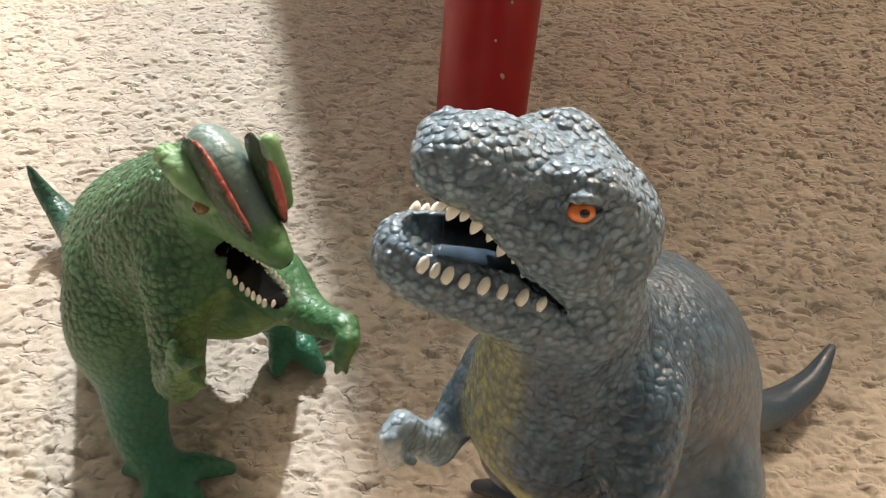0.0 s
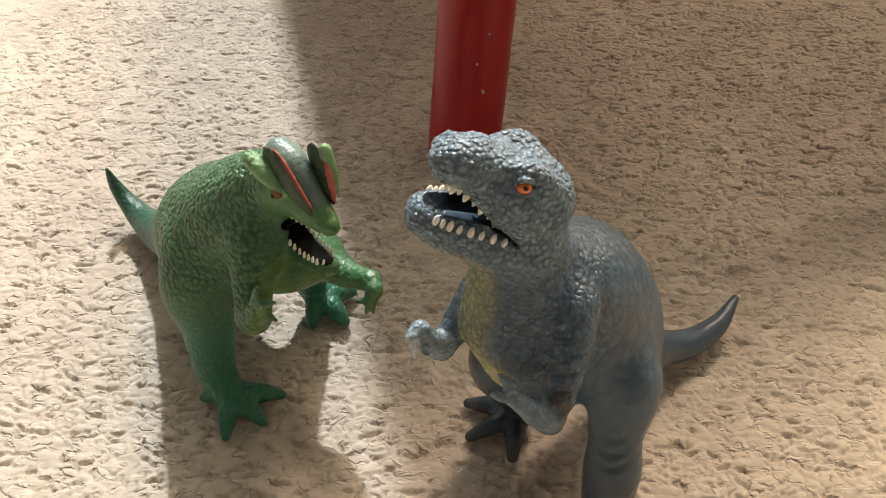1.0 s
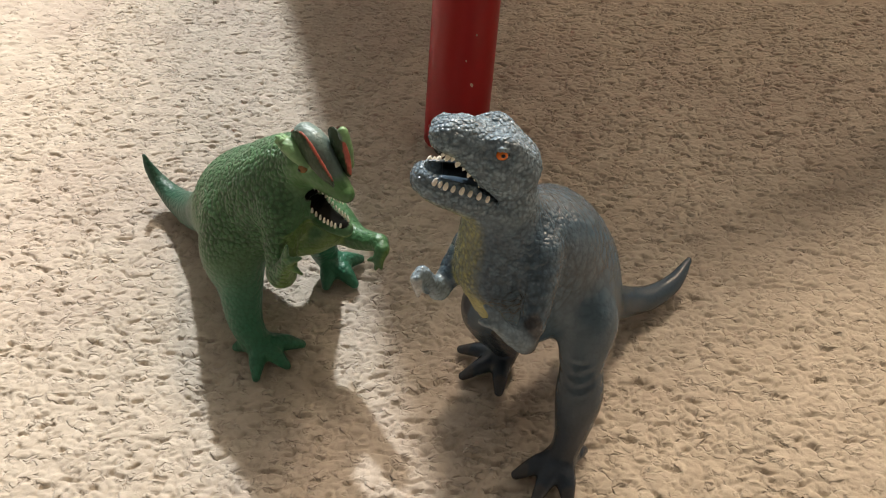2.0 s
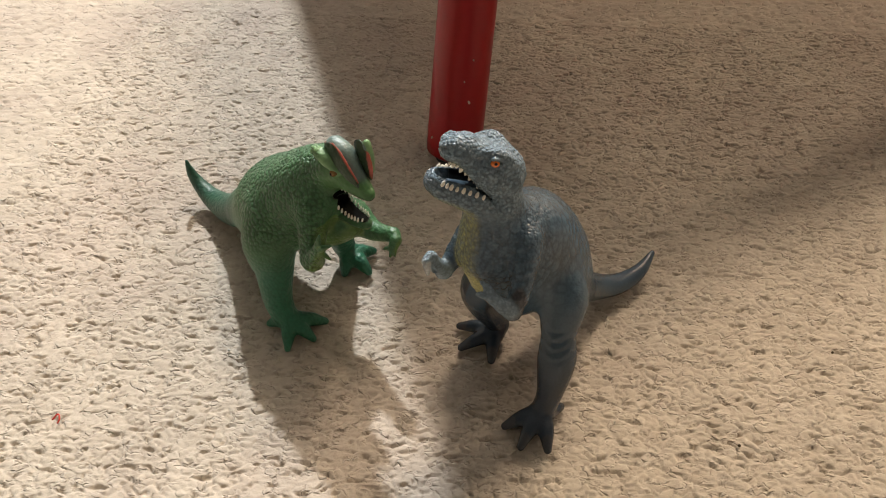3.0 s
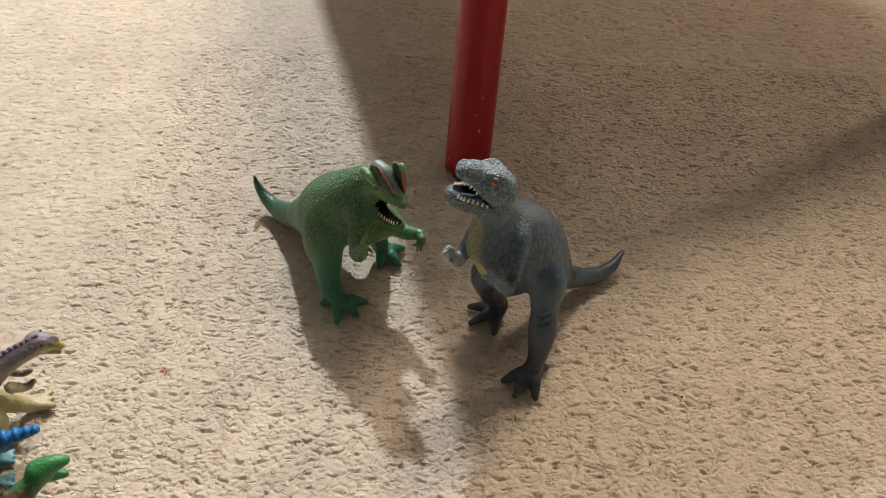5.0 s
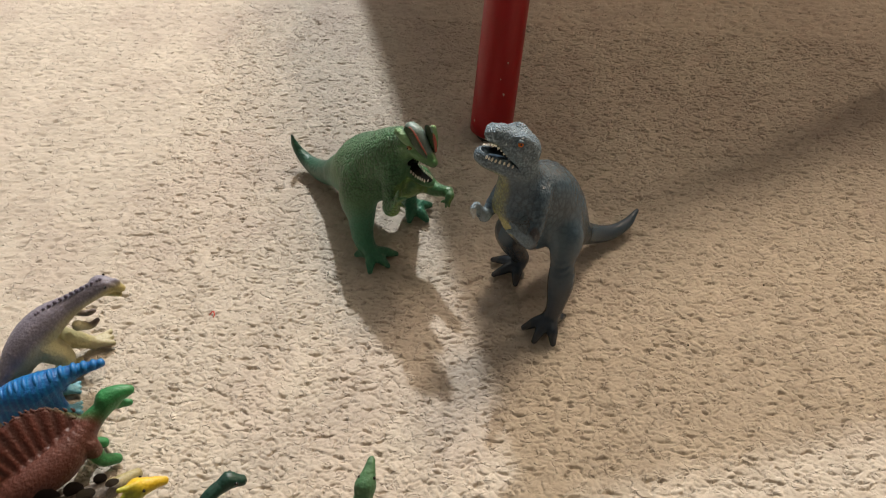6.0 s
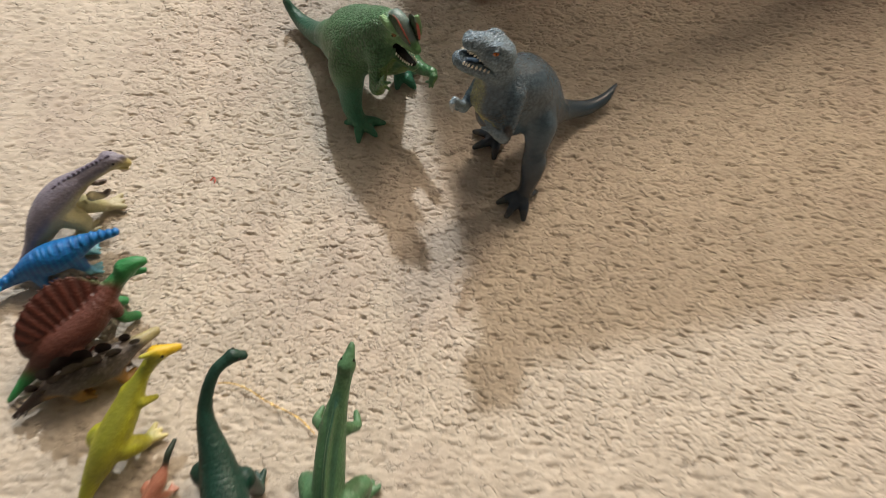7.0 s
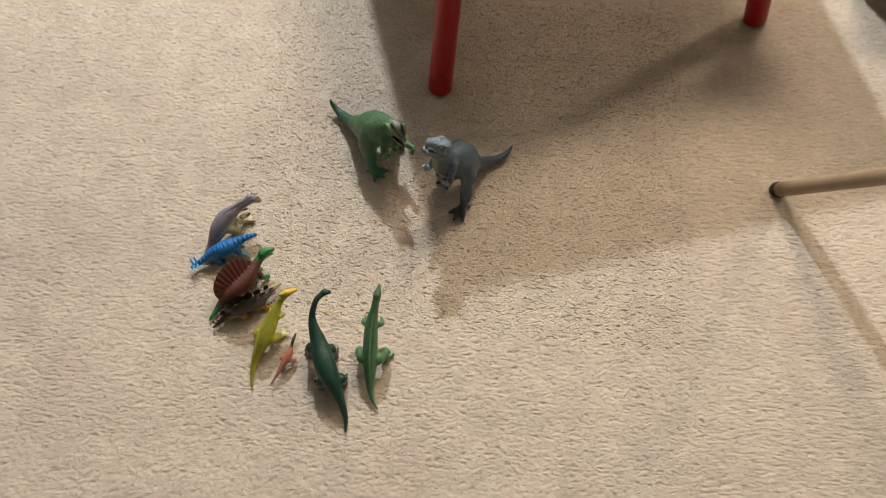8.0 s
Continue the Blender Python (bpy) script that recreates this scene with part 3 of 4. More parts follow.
    for tip, bend in (((0.0375, 0.0620, 0.0026), (0.046, 0.065, 0.0062)), ((0.0450, 0.0510, 0.0026), (0.050, 0.060, 0.0066)), ((0.0578, 0.0500, 0.0026), (0.0568, 0.059, 0.0062)), ((0.0650, 0.0750, 0.0024), (0.0605, 0.072, 0.005))):
        c.limb([(0.0548, 0.0680, 0.0065), bend, tip], (0.0050, 0.0040, 0.0020), 0.0022)
    # far leg and foot
    c.limb([(0.0360, 0.1150, 0.0590), (0.0245, 0.1115, 0.0485), (0.0250, 0.1143, 0.0340), (0.0300, 0.1175, 0.0190), (0.0330, 0.1190, 0.0110), (0.0310, 0.1175, 0.0065)],
           (0.0150, 0.0118, 0.0092, 0.0068, 0.0058, 0.0054), 0.006)
    for tip, bend in (((0.0125, 0.1230, 0.0026), (0.022, 0.1205, 0.006)), ((0.0140, 0.1085, 0.0026), (0.023, 0.1125, 0.006)), ((0.0300, 0.1010, 0.0026), (0.0305, 0.109, 0.006))):
        c.limb([(0.0310, 0.1175, 0.0062), bend, tip], (0.0048, 0.0038, 0.0020), 0.0022)
    # near arm: bent at the elbow, the two-fingered hand held in front of the chest
    c.limb([(0.0385, 0.0840, 0.1080), (0.0392, 0.0765, 0.1015), (0.0384, 0.0700, 0.0935), (0.0356, 0.0640, 0.0858)], (0.0085, 0.0062, 0.0047, 0.0040), 0.003)
    c.limb([(0.0356, 0.0638, 0.0855), (0.0315, 0.0634, 0.0893), (0.0274, 0.0640, 0.0930)], (0.0039, 0.0034, 0.0025), 0.0010)
    for knuckle, tip in (((0.0248, 0.0655, 0.0973), (0.0221, 0.0664, 0.0999)), ((0.0240, 0.0637, 0.0947), (0.0206, 0.0632, 0.0962))):
        c.limb([(0.0277, 0.0640, 0.0928), knuckle, tip], (0.0023, 0.0018, 0.0009), 0.0010)
    # far arm
    c.limb([(0.0160, 0.0975, 0.0965), (0.0100, 0.0905, 0.0895), (0.0058, 0.0862, 0.0845)], (0.0062, 0.0046, 0.0036), 0.003)
    c.limb([(0.0058, 0.0862, 0.0845), (0.0020, 0.0825, 0.0935), (0.0006, 0.0812, 0.0980)], (0.0036, 0.0030, 0.0025), 0.0015)
    for tip in ((-0.0006, 0.0768, 0.0915), (0.0026, 0.0778, 0.0925)):
        c.limb([(0.0006, 0.0812, 0.0980), (-0.0012, 0.0785, 0.0970), tip], (0.0021, 0.0018, 0.0009), 0.0012)
    v, f = c.skin()
    n = normals_of(v, f)
    # scales: coarse on head and shoulders, folds at the elbow and the knee
    head = ramp(v[:, 2], 0.118, 0.132)
    flank = ramp(v[:, 2], 0.05, 0.09) * (1 - head)
    s1, lot = pebbles(v, 0.0018, 21)
    s4, _ = pebbles(v, 0.0042, 24)
    s2, _ = pebbles(v * (1, 1, 0.7), 0.0040, 22)
    s3, _ = pebbles(v, 0.0012, 23)
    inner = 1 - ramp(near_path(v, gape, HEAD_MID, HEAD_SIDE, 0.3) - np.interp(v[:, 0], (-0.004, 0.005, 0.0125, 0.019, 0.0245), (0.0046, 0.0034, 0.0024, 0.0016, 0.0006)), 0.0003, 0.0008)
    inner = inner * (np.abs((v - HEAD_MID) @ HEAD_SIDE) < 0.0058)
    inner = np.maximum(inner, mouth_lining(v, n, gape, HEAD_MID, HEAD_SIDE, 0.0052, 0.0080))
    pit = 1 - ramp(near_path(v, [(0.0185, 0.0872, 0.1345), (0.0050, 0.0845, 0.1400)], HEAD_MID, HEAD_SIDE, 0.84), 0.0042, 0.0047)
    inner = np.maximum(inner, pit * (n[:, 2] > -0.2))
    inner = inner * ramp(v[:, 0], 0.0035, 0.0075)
    rough = head * (0.00012 * (np.clip(2.2 * s1, 0, 1) ** 0.7 - 0.6) * (0.3 + 1.4 * lot) + 0.00022 * (s4 - 0.5) + 0.00014 * s3) + flank * (0.00035 * (s2 - 0.5)) + 0.00008 * s3
    wrinkle = np.sin(v @ np.array((180, -180, 1500)) + 3 * np.sin(v[:, 0] * 260)) * 0.00017
    arm = 1 - ramp(near_line(v, (0.0395, 0.076, 0.103), (0.0385, 0.072, 0.094)), 0.008, 0.013)
    knee = 1 - ramp(near_line(v, (0.059, 0.083, 0.046), (0.060, 0.083, 0.042)), 0.009, 0.014)
    v = v + n * ((rough * (1 - inner)) + wrinkle * np.maximum(arm, knee))[:, None]
    # paint: the raised parts are brushed lighter
    col = blend((0.028, 0.052, 0.078), (0.110, 0.182, 0.250), 0.30 + 0.12 * head + head * (0.5 * np.clip(2.2 * s1, 0, 1) - 0.26) + 0.35 * flank * (np.clip(2 * s2, 0, 1) - 0.5))
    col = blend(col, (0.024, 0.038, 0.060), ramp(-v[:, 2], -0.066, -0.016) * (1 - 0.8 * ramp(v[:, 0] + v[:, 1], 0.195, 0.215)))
    # silvery head, its colour also raised to stand in for lamp light
    col = blend(col, (0.28, 0.37, 0.43), 0.62 * head * (0.5 + 0.5 * s4))
    front = ramp(n @ np.array((-0.70, -0.55, -0.45)), 0.36, 0.80)
    throat = front * ramp(v[:, 2], 0.068, 0.078) * (1 - ramp(v[:, 2], 0.128, 0.142)) * (1 - ramp(near_line(v, (0.0205, 0.0830, 0.080), (0.0130, 0.0860, 0.122)), 0.0075, 0.0125))
    col = blend(col, (0.36, 0.36, 0.14), throat * np.clip(0.30 + 0.7 * s1 + 0.5 * ramp(-v[:, 2], -0.100, -0.088), 0, 1))
    under_jaw = ramp(-n[:, 2], 0.15, 0.6) * ramp(v[:, 2], 0.118, 0.124) * (v[:, 0] < 0.018)
    col = blend(col, (0.33, 0.33, 0.14), under_jaw * (0.3 + 0.6 * s1))
    # near-black mouth; upward faces painted less dark to mimic highlights on the rim
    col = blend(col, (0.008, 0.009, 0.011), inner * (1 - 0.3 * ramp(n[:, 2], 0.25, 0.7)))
    tongue = (near_line(v, (0.0195, 0.0874, 0.1316), (0.0070, 0.0848, 0.1366)) < 0.0032) * ramp(n[:, 2], 0.3, 0.7)
    col = blend(col, (0.085, 0.130, 0.180), tongue * (0.35 + 0.6 * s4))
    for tip in ((0.0375, 0.0620), (0.0450, 0.0510), (0.0578, 0.0500), (0.0125, 0.1230), (0.0140, 0.1085), (0.0300, 0.1010)):
        col = blend(col, (0.045, 0.05, 0.06), 1 - ramp(np.hypot(v[:, 0] - tip[0], v[:, 1] - tip[1]), 0.004, 0.0055))
    col = blend(col, (0.20, 0.27, 0.33), 0.75 * (1 - ramp(near_line(v, (0.0345, 0.0638, 0.0870), (0.0215, 0.0645, 0.0975)), 0.0036, 0.0055)))
    # far arm and fingers coloured pale in place of the main lamp's light
    col = blend(col, (0.26, 0.34, 0.40), 0.8 * (1 - ramp(near_line(v, (0.0050, 0.0855, 0.0860), (0.0006, 0.0812, 0.0980)), 0.004, 0.006)))
    col = blend(col, (0.55, 0.57, 0.58), 1 - ramp(near_line(v, (-0.0012, 0.0785, 0.0970), (-0.0006, 0.0768, 0.0915)), 0.0018, 0.0026))
    relief = (np.maximum(0.85 * head, 0.42 * ramp(v[:, 2], 0.070, 0.090) * (1 - 0.85 * ramp(v[:, 0], 0.044, 0.056))) + 0.08) * (1 - inner)
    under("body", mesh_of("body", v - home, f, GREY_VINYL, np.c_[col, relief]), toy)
    # eyes
    ball, dot = ball_mesh("eyeball", EYE_ORANGE, 0.00160), ball_mesh("pupil", EYE_BLACK, 0.0006, 14, 8)
    for flip in (False, True):
        spot, out = np.array((0.0248, 0.0803, 0.1501)), HEAD_SIDE + (0, 0, 0.45)
        if flip:
            spot, out = mirror(spot, HEAD_MID, HEAD_SIDE), -HEAD_SIDE + (0, 0, 0.45)
        eye = under("eye", ball, toy, "glossy orange eye", Matrix.Translation(Vector(spot - home)) @ Matrix.Diagonal((1.1, 0.85, 0.95, 1)))
        under("pupil", dot, eye, "", Matrix.Translation(Vector(out / np.linalg.norm(out) * 0.00148)))
    # teeth
    fang = fang_mesh("tooth", TOOTH)
    up_low, up_top = np.array((0.38, 0.08, 0.92)), np.array((0.60, 0.12, 0.79))
    for flip in (1, -1):
        for i, t in enumerate(np.linspace(0.05, 0.97, 8)):
            spot = gum_line(jaw[1:], thick[1:], t, HEAD_SIDE, flip, up_low, 0.42, 1.02)
            under("tooth", fang, toy, "", aim(spot - home, up_low + 0.1 * flip * HEAD_SIDE, 0.0020 + 0.0003 * (i % 2), 1.15))
        for i, t in enumerate(np.linspace(0.10, 0.97, 8)):
            spot = gum_line(snout[:4], wide[:4], t, HEAD_SIDE, flip, up_top, -0.62, 0.70)
            under("tooth", fang, toy, "", aim(spot - home, -up_top + 0.15 * flip * HEAD_SIDE, 0.0020 + 0.0006 * ((i + 1) % 2), 1.0))
    for s in (-0.5, 0.5):
        under("tooth", fang, toy, "", aim(np.array((-0.0012, 0.0832, 0.1378)) + HEAD_SIDE * 0.0036 * s - home, up_low, 0.0021, 0.6))
        under("tooth", fang, toy, "", aim(np.array((0.0050, 0.0854, 0.1512)) + HEAD_SIDE * 0.0038 * s - home, -up_top, 0.0019, 0.6))


def green_dinosaur():
    home = np.array((-0.072, 0.145, 0.0))
    toy = base("toy_dinosaur", home, "green vinyl toy dilophosaur with red-edged crests, standing on carpet", "toy dinosaur", "large toy dinosaurs")
    side = np.array((-0.66, -0.75, 0.0)) / np.hypot(0.66, 0.75)
    mid = np.array((-0.0432, 0.1315, 0.1000))
    c = Clay((-0.170, 0.096, -0.003), (-0.012, 0.232, 0.122), 0.0011, ((-0.060, 0.108, 0.072), (-0.020, 0.148, 0.112)), 0.0006)
    c.limb([(-0.0567, 0.1425, 0.0845), (-0.0670, 0.1485, 0.0730), (-0.0830, 0.1620, 0.0525), (-0.0945, 0.1690, 0.0395), (-0.1090, 0.1798, 0.0300)], (0.0135, 0.0196, 0.0250, 0.0210, 0.0128), 0.006)
    c.limb([(-0.1070, 0.1785, 0.0310), (-0.1257, 0.1930, 0.0150), (-0.1419, 0.2070, 0.0092), (-0.1530, 0.2160, 0.0129), (-0.1580, 0.2190, 0.0205), (-0.1592, 0.2195, 0.0290)], (0.0130, 0.0098, 0.0067, 0.0044, 0.0028, 0.0010), 0.006)
    c.limb([(-0.0470, 0.1370, 0.0625), (-0.0560, 0.1432, 0.0575), (-0.0710, 0.1520, 0.0525)], (0.0092, 0.0132, 0.0170), 0.008)
    c.limb([(-0.0642, 0.1500, 0.0800), (-0.0561, 0.1429, 0.0932), (-0.0510, 0.1385, 0.0975)], (0.0144, 0.0108, 0.0090), 0.008)
    # skull, snout, lower jaw, mouth
    skull = [(-0.0487, 0.1364, 0.0998), (-0.0428, 0.1312, 0.0990), (-0.0357, 0.1249, 0.0976), (-0.0312, 0.1209, 0.0962)]
    s_r = (0.0090, 0.0076, 0.0054, 0.0034)
    c.limb(skull, s_r, 0.004, (side, 0.95))
    jaw = [(-0.0517, 0.1390, 0.0828), (-0.0478, 0.1356, 0.0758), (-0.0404, 0.1290, 0.0742), (-0.0339, 0.1233, 0.0757)]
    j_r = (0.0080, 0.0054, 0.0045, 0.0034)
    c.limb(jaw, j_r, 0.003)
    gape = [(-0.0560, 0.1426, 0.0815), (-0.0454, 0.1335, 0.0850), (-0.0359, 0.1251, 0.0871), (-0.0229, 0.1137, 0.0897)]
    c.limb(gape, (0.0005, 0.0024, 0.0038, 0.0052), 0.001, (side, 3.0), True)
    c.limb([(-0.0460, 0.1340, 0.0800), (-0.0375, 0.1266, 0.0798)], (0.0036, 0.0033), 0.001, (side, 1.15), True)
    for flip in (False, True):
        put = (lambda q: mirror(q, mid, side)) if flip else (lambda q: np.array(q, float))
        if not flip:
            c.limb([put((-0.0560, 0.1330, 0.1112)), put((-0.0518, 0.1293, 0.1090)), put((-0.0465, 0.1258, 0.1050))], (0.0024, 0.0027, 0.0013), 0.002)
        c.limb([put((-0.0335, 0.1208, 0.0990)), put((-0.0318, 0.1196, 0.0975))], (0.0010, 0.0009), 0.0015)
    c.limb([(-0.0470, 0.1350, 0.1120), (-0.0425, 0.1310, 0.1108), (-0.0385, 0.1275, 0.1060), (-0.0340, 0.1235, 0.1005)], (0.0050, 0.0052, 0.0042, 0.0024), 0.003)
    c.limb([(-0.0318, 0.1302, 0.1180), (-0.0310, 0.1294, 0.1110), (-0.0305, 0.1290, 0.1035)], (0.0020, 0.0024, 0.0018), 0.002)
    # near leg
    c.limb([(-0.0845, 0.1490, 0.0565), (-0.0885, 0.1400, 0.0430), (-0.0870, 0.1340, 0.0295), (-0.0852, 0.1252, 0.0160), (-0.0805, 0.1185, 0.0095), (-0.0768, 0.1170, 0.0058)], (0.0180, 0.0146, 0.0104, 0.0080, 0.0066, 0.0055), 0.0025)
    for tip, bend in (((-0.0768, 0.1015, 0.0026), (-0.0775, 0.110, 0.006)), ((-0.0645, 0.1090, 0.0026), (-0.071, 0.113, 0.006)), ((-0.0600, 0.1215, 0.0026), (-0.068, 0.1195, 0.006)), ((-0.0900, 0.1180, 0.0024), (-0.084, 0.1185, 0.005))):
        c.limb([(-0.0772, 0.1175, 0.0060), bend, tip], (0.0050, 0.0040, 0.0019), 0.0022)
    # far leg
    c.limb([(-0.0700, 0.1680, 0.052), (-0.0640, 0.1690, 0.038), (-0.0590, 0.1705, 0.024), (-0.0570, 0.1715, 0.0115), (-0.0525, 0.1685, 0.0058)], (0.0165, 0.0130, 0.0088, 0.0066, 0.0055), 0.006)
    for tip, bend in (((-0.0550, 0.1575, 0.0026), (-0.0545, 0.164, 0.006)), ((-0.0415, 0.1595, 0.0026), (-0.047, 0.164, 0.006)), ((-0.0410, 0.1765, 0.0026), (-0.047, 0.172, 0.006))):
        c.limb([(-0.0530, 0.1690, 0.0060), bend, tip], (0.0050, 0.0044, 0.0023), 0.0022)
    # near arm with its hand turned up
    c.limb([(-0.0600, 0.1290, 0.0780), (-0.0604, 0.1220, 0.0670), (-0.0602, 0.1160, 0.0570)], (0.0085, 0.0070, 0.0060), 0.007)
    c.limb([(-0.0602, 0.1150, 0.0568), (-0.0570, 0.1105, 0.0650), (-0.0556, 0.1090, 0.0695)], (0.0058, 0.0036, 0.0027), 0.0015)
    for knuckle, tip in (((-0.0545, 0.1078, 0.0755), (-0.0530, 0.1072, 0.0812)), ((-0.0520, 0.1070, 0.0735), (-0.0480, 0.1058, 0.0765)), ((-0.0528, 0.1078, 0.0690), (-0.0490, 0.1068, 0.0662))):
        c.limb([(-0.0560, 0.1093, 0.0690), knuckle, tip], (0.0022, 0.0016, 0.0008), 0.0009)
    # far arm
    c.limb([(-0.0450, 0.1480, 0.0575), (-0.0333, 0.1375, 0.0575), (-0.0219, 0.1292, 0.0628)], (0.0090, 0.0054, 0.0036), 0.004)
    c.limb([(-0.0219, 0.1292, 0.0628), (-0.0200, 0.1255, 0.0625)], (0.0036, 0.0028), 0.0015)
    for tip in ((-0.0228, 0.1212, 0.0555), (-0.0258, 0.1230, 0.0590), (-0.0202, 0.1205, 0.0570)):
        c.limb([(-0.0203, 0.1258, 0.0630), (-0.0212, 0.1230, 0.0605), tip], (0.0024, 0.0018, 0.0008), 0.0012)
    v, f = c.skin()
    n = normals_of(v, f)
    s1, lot = pebbles(v, 0.0021, 31)
    s2, _ = pebbles(v, 0.0030, 32)
    back = ramp(v[:, 2], 0.038, 0.062) * ramp(-v[:, 0], 0.050, 0.058)
    v = v + n * (back * 0.00055 * (s1 ** 0.7 - 0.5) + 0.00012 * (s2 - 0.5))[:, None]
    col = blend((0.034, 0.110, 0.046), (0.086, 0.218, 0.092), 0.25 + 0.5 * s1 * back + 0.2 * lot)
    col = blend(col, (0.028, 0.158, 0.088), ramp(-v[:, 2], -0.050, -0.028))
    col = blend(col, (0.028, 0.090, 0.058), ramp(-v[:, 0], 0.112, 0.125) * 0.85)
    chest = ramp(n @ np.array((0.66, -0.55, -0.5)), 0.25, 0.75) * ramp(v[:, 2], 0.040, 0.050) * (v[:, 2] < 0.075) * ramp(v[:, 0], -0.068, -0.060)
    col = blend(col, (0.12, 0.21, 0.045), chest * 0.8)
    face = ramp(v[:, 2], 0.084, 0.094) * ramp(v[:, 0], -0.058, -0.050)
    col = blend(col, (0.080, 0.200, 0.062), face * 0.7)
    lid = [np.array(q) for q in ((-0.0560, 0.1330, 0.1112), (-0.0518, 0.1293, 0.1090), (-0.0465, 0.1258, 0.1050))]
    for lid in (lid, [np.array((-0.0318, 0.1302, 0.1180)), np.array((-0.0310, 0.1294, 0.1110)), np.array((-0.0305, 0.1290, 0.1035))]):
        col = blend(col, (0.20, 0.36, 0.17), 0.9 * (1 - ramp(np.minimum(near_line(v, lid[0], lid[1]), near_line(v, lid[1], lid[2])), 0.0026, 0.0036)))
    valley = (np.abs((v - mid) @ side) < 0.0048) * ramp(v[:, 2], 0.1015, 0.1045) * (v[:, 0] > -0.054)
    col = blend(col, (0.15, 0.22, 0.20), valley)
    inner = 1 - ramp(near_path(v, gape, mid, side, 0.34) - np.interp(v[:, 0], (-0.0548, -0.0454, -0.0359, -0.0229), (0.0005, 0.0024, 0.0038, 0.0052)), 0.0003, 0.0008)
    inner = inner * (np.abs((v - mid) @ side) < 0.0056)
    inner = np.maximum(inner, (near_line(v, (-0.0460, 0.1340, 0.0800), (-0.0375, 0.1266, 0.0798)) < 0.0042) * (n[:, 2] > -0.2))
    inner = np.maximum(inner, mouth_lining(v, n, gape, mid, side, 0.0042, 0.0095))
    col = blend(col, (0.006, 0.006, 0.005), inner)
    relief = (np.maximum(back, 0.35) * (1 - 0.4 * face)) * (1 - inner)
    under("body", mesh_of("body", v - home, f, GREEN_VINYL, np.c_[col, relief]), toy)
    # two upright crests along the top of the head
    for s, line in ((1, [(-0.0500, 0.1316, 0.1140), (-0.0468, 0.1288, 0.1128), (-0.0412, 0.1238, 0.1072), (-0.0352, 0.1186, 0.1030)]),
                    (-1, [(-0.0360, 0.1312, 0.1165), (-0.0340, 0.1294, 0.1135), (-0.0318, 0.1274, 0.1075), (-0.0303, 0.1262, 0.1015)])):
        line = [np.array(q) for q in line]
        k = Clay((-0.066, 0.104, 0.090), (-0.016, 0.152, 0.134), 0.0006)
        tilt = side + np.array((0, 0, 0.35))
        size = (0.0028, 0.0040, 0.0036, 0.0016)
        k.limb(line, size, 0.001, (tilt, 0.17), steps=8)
        cv, cf = k.skin()
        cn = normals_of(cv, cf)
        away = np.min([near_line(cv, a, b) for a, b in zip(line[:-1], line[1:])], 0)
        width = np.interp(cv[:, 0], [line[0][0], line[1][0], line[2][0], line[3][0]], size)
        lean = np.interp(cv[:, 0], [q[0] for q in line], [q[2] for q in line])
        # both crests get dark paint on the same-facing side, imitating shade
        shaded_face = ramp(cn @ side, -0.2, 0.4)
        paint = blend((0.15, 0.22, 0.19), (0.026, 0.058, 0.024), shaded_face)
        paint = blend(paint, (0.46, 0.10, 0.075), ramp(away / width, 0.82, 0.93) * (cv[:, 2] > lean))
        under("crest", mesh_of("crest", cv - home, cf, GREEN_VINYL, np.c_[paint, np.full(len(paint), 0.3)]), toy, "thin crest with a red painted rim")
    ball, dot = ball_mesh("eyeball", EYE_BROWN, 0.0018, 16, 10), ball_mesh("pupil", EYE_BLACK, 0.0008, 12, 8)
    for flip in (False, True):
        spot = np.array((-0.0473, 0.1255, 0.1040))
        spot = mirror(spot, mid, side) if flip else spot
        eye = under("eye", ball, toy, "small brown eye", Matrix.Translation(Vector(spot - home)))
        under("pupil", dot, eye, "", Matrix.Translation(Vector(side * (-1 if flip else 1) * 0.0013)))
    fang = fang_mesh("tooth", TOOTH)
    z = np.array((0, 0, 1.0))
    for s in (1, -1):
        for i, t in enumerate(np.linspace(0.08, 1.0, 9)):
            spot = gum_line(jaw[1:], j_r[1:], t, side, s, z, 0.50, 0.86 - 0.3 * (t > 0.95))
            under("tooth", fang, toy, "", aim(spot - home, (0.05, -0.05, 1), 0.0027, 0.62))
            spot = gum_line(skull[1:], s_r[1:], t, side, s, z, -0.68, 0.62)
            under("tooth", fang, toy, "", aim(spot - home, (0.05, -0.05, -1), 0.0017, 0.55))


grey_dinosaur()
green_dinosaur()


# ---------------------------------------------------------------- small toys


def spike_mesh(name, colour):
    me = fang_mesh(name, material(name + "_paint", colour, rough=0.45, mottle=0.15, mottle_size=0.003))
    return me


def plate_mesh(name, colour):
    """A rounded diamond plate of unit height, thick in the middle."""
    bm = bmesh.new()
    rim = [(0.24, 0.0), (0.46, 0.22), (0.52, 0.50), (0.38, 0.80), (0.10, 0.97), (-0.10, 0.97), (-0.38, 0.80), (-0.52, 0.50), (-0.46, 0.22), (-0.24, 0.0)]
    front, back = bm.verts.new((0, 0.05, 0.42)), bm.verts.new((0, -0.05, 0.42))
    edge = [bm.verts.new((x, 0, z)) for x, z in rim]
    for a, b in zip(edge, edge[1:] + edge[:1]):
        bm.faces.new((a, b, front))
        bm.faces.new((b, a, back))
    return from_bm(name, bm, material(name + "_paint", colour, rough=0.5, mottle=0.2, mottle_size=0.004), False)


class Toy:
    def __init__(self, label, home, low, high, group="row of small toy dinosaurs"):
        self.home = np.array((*home, 0.0))
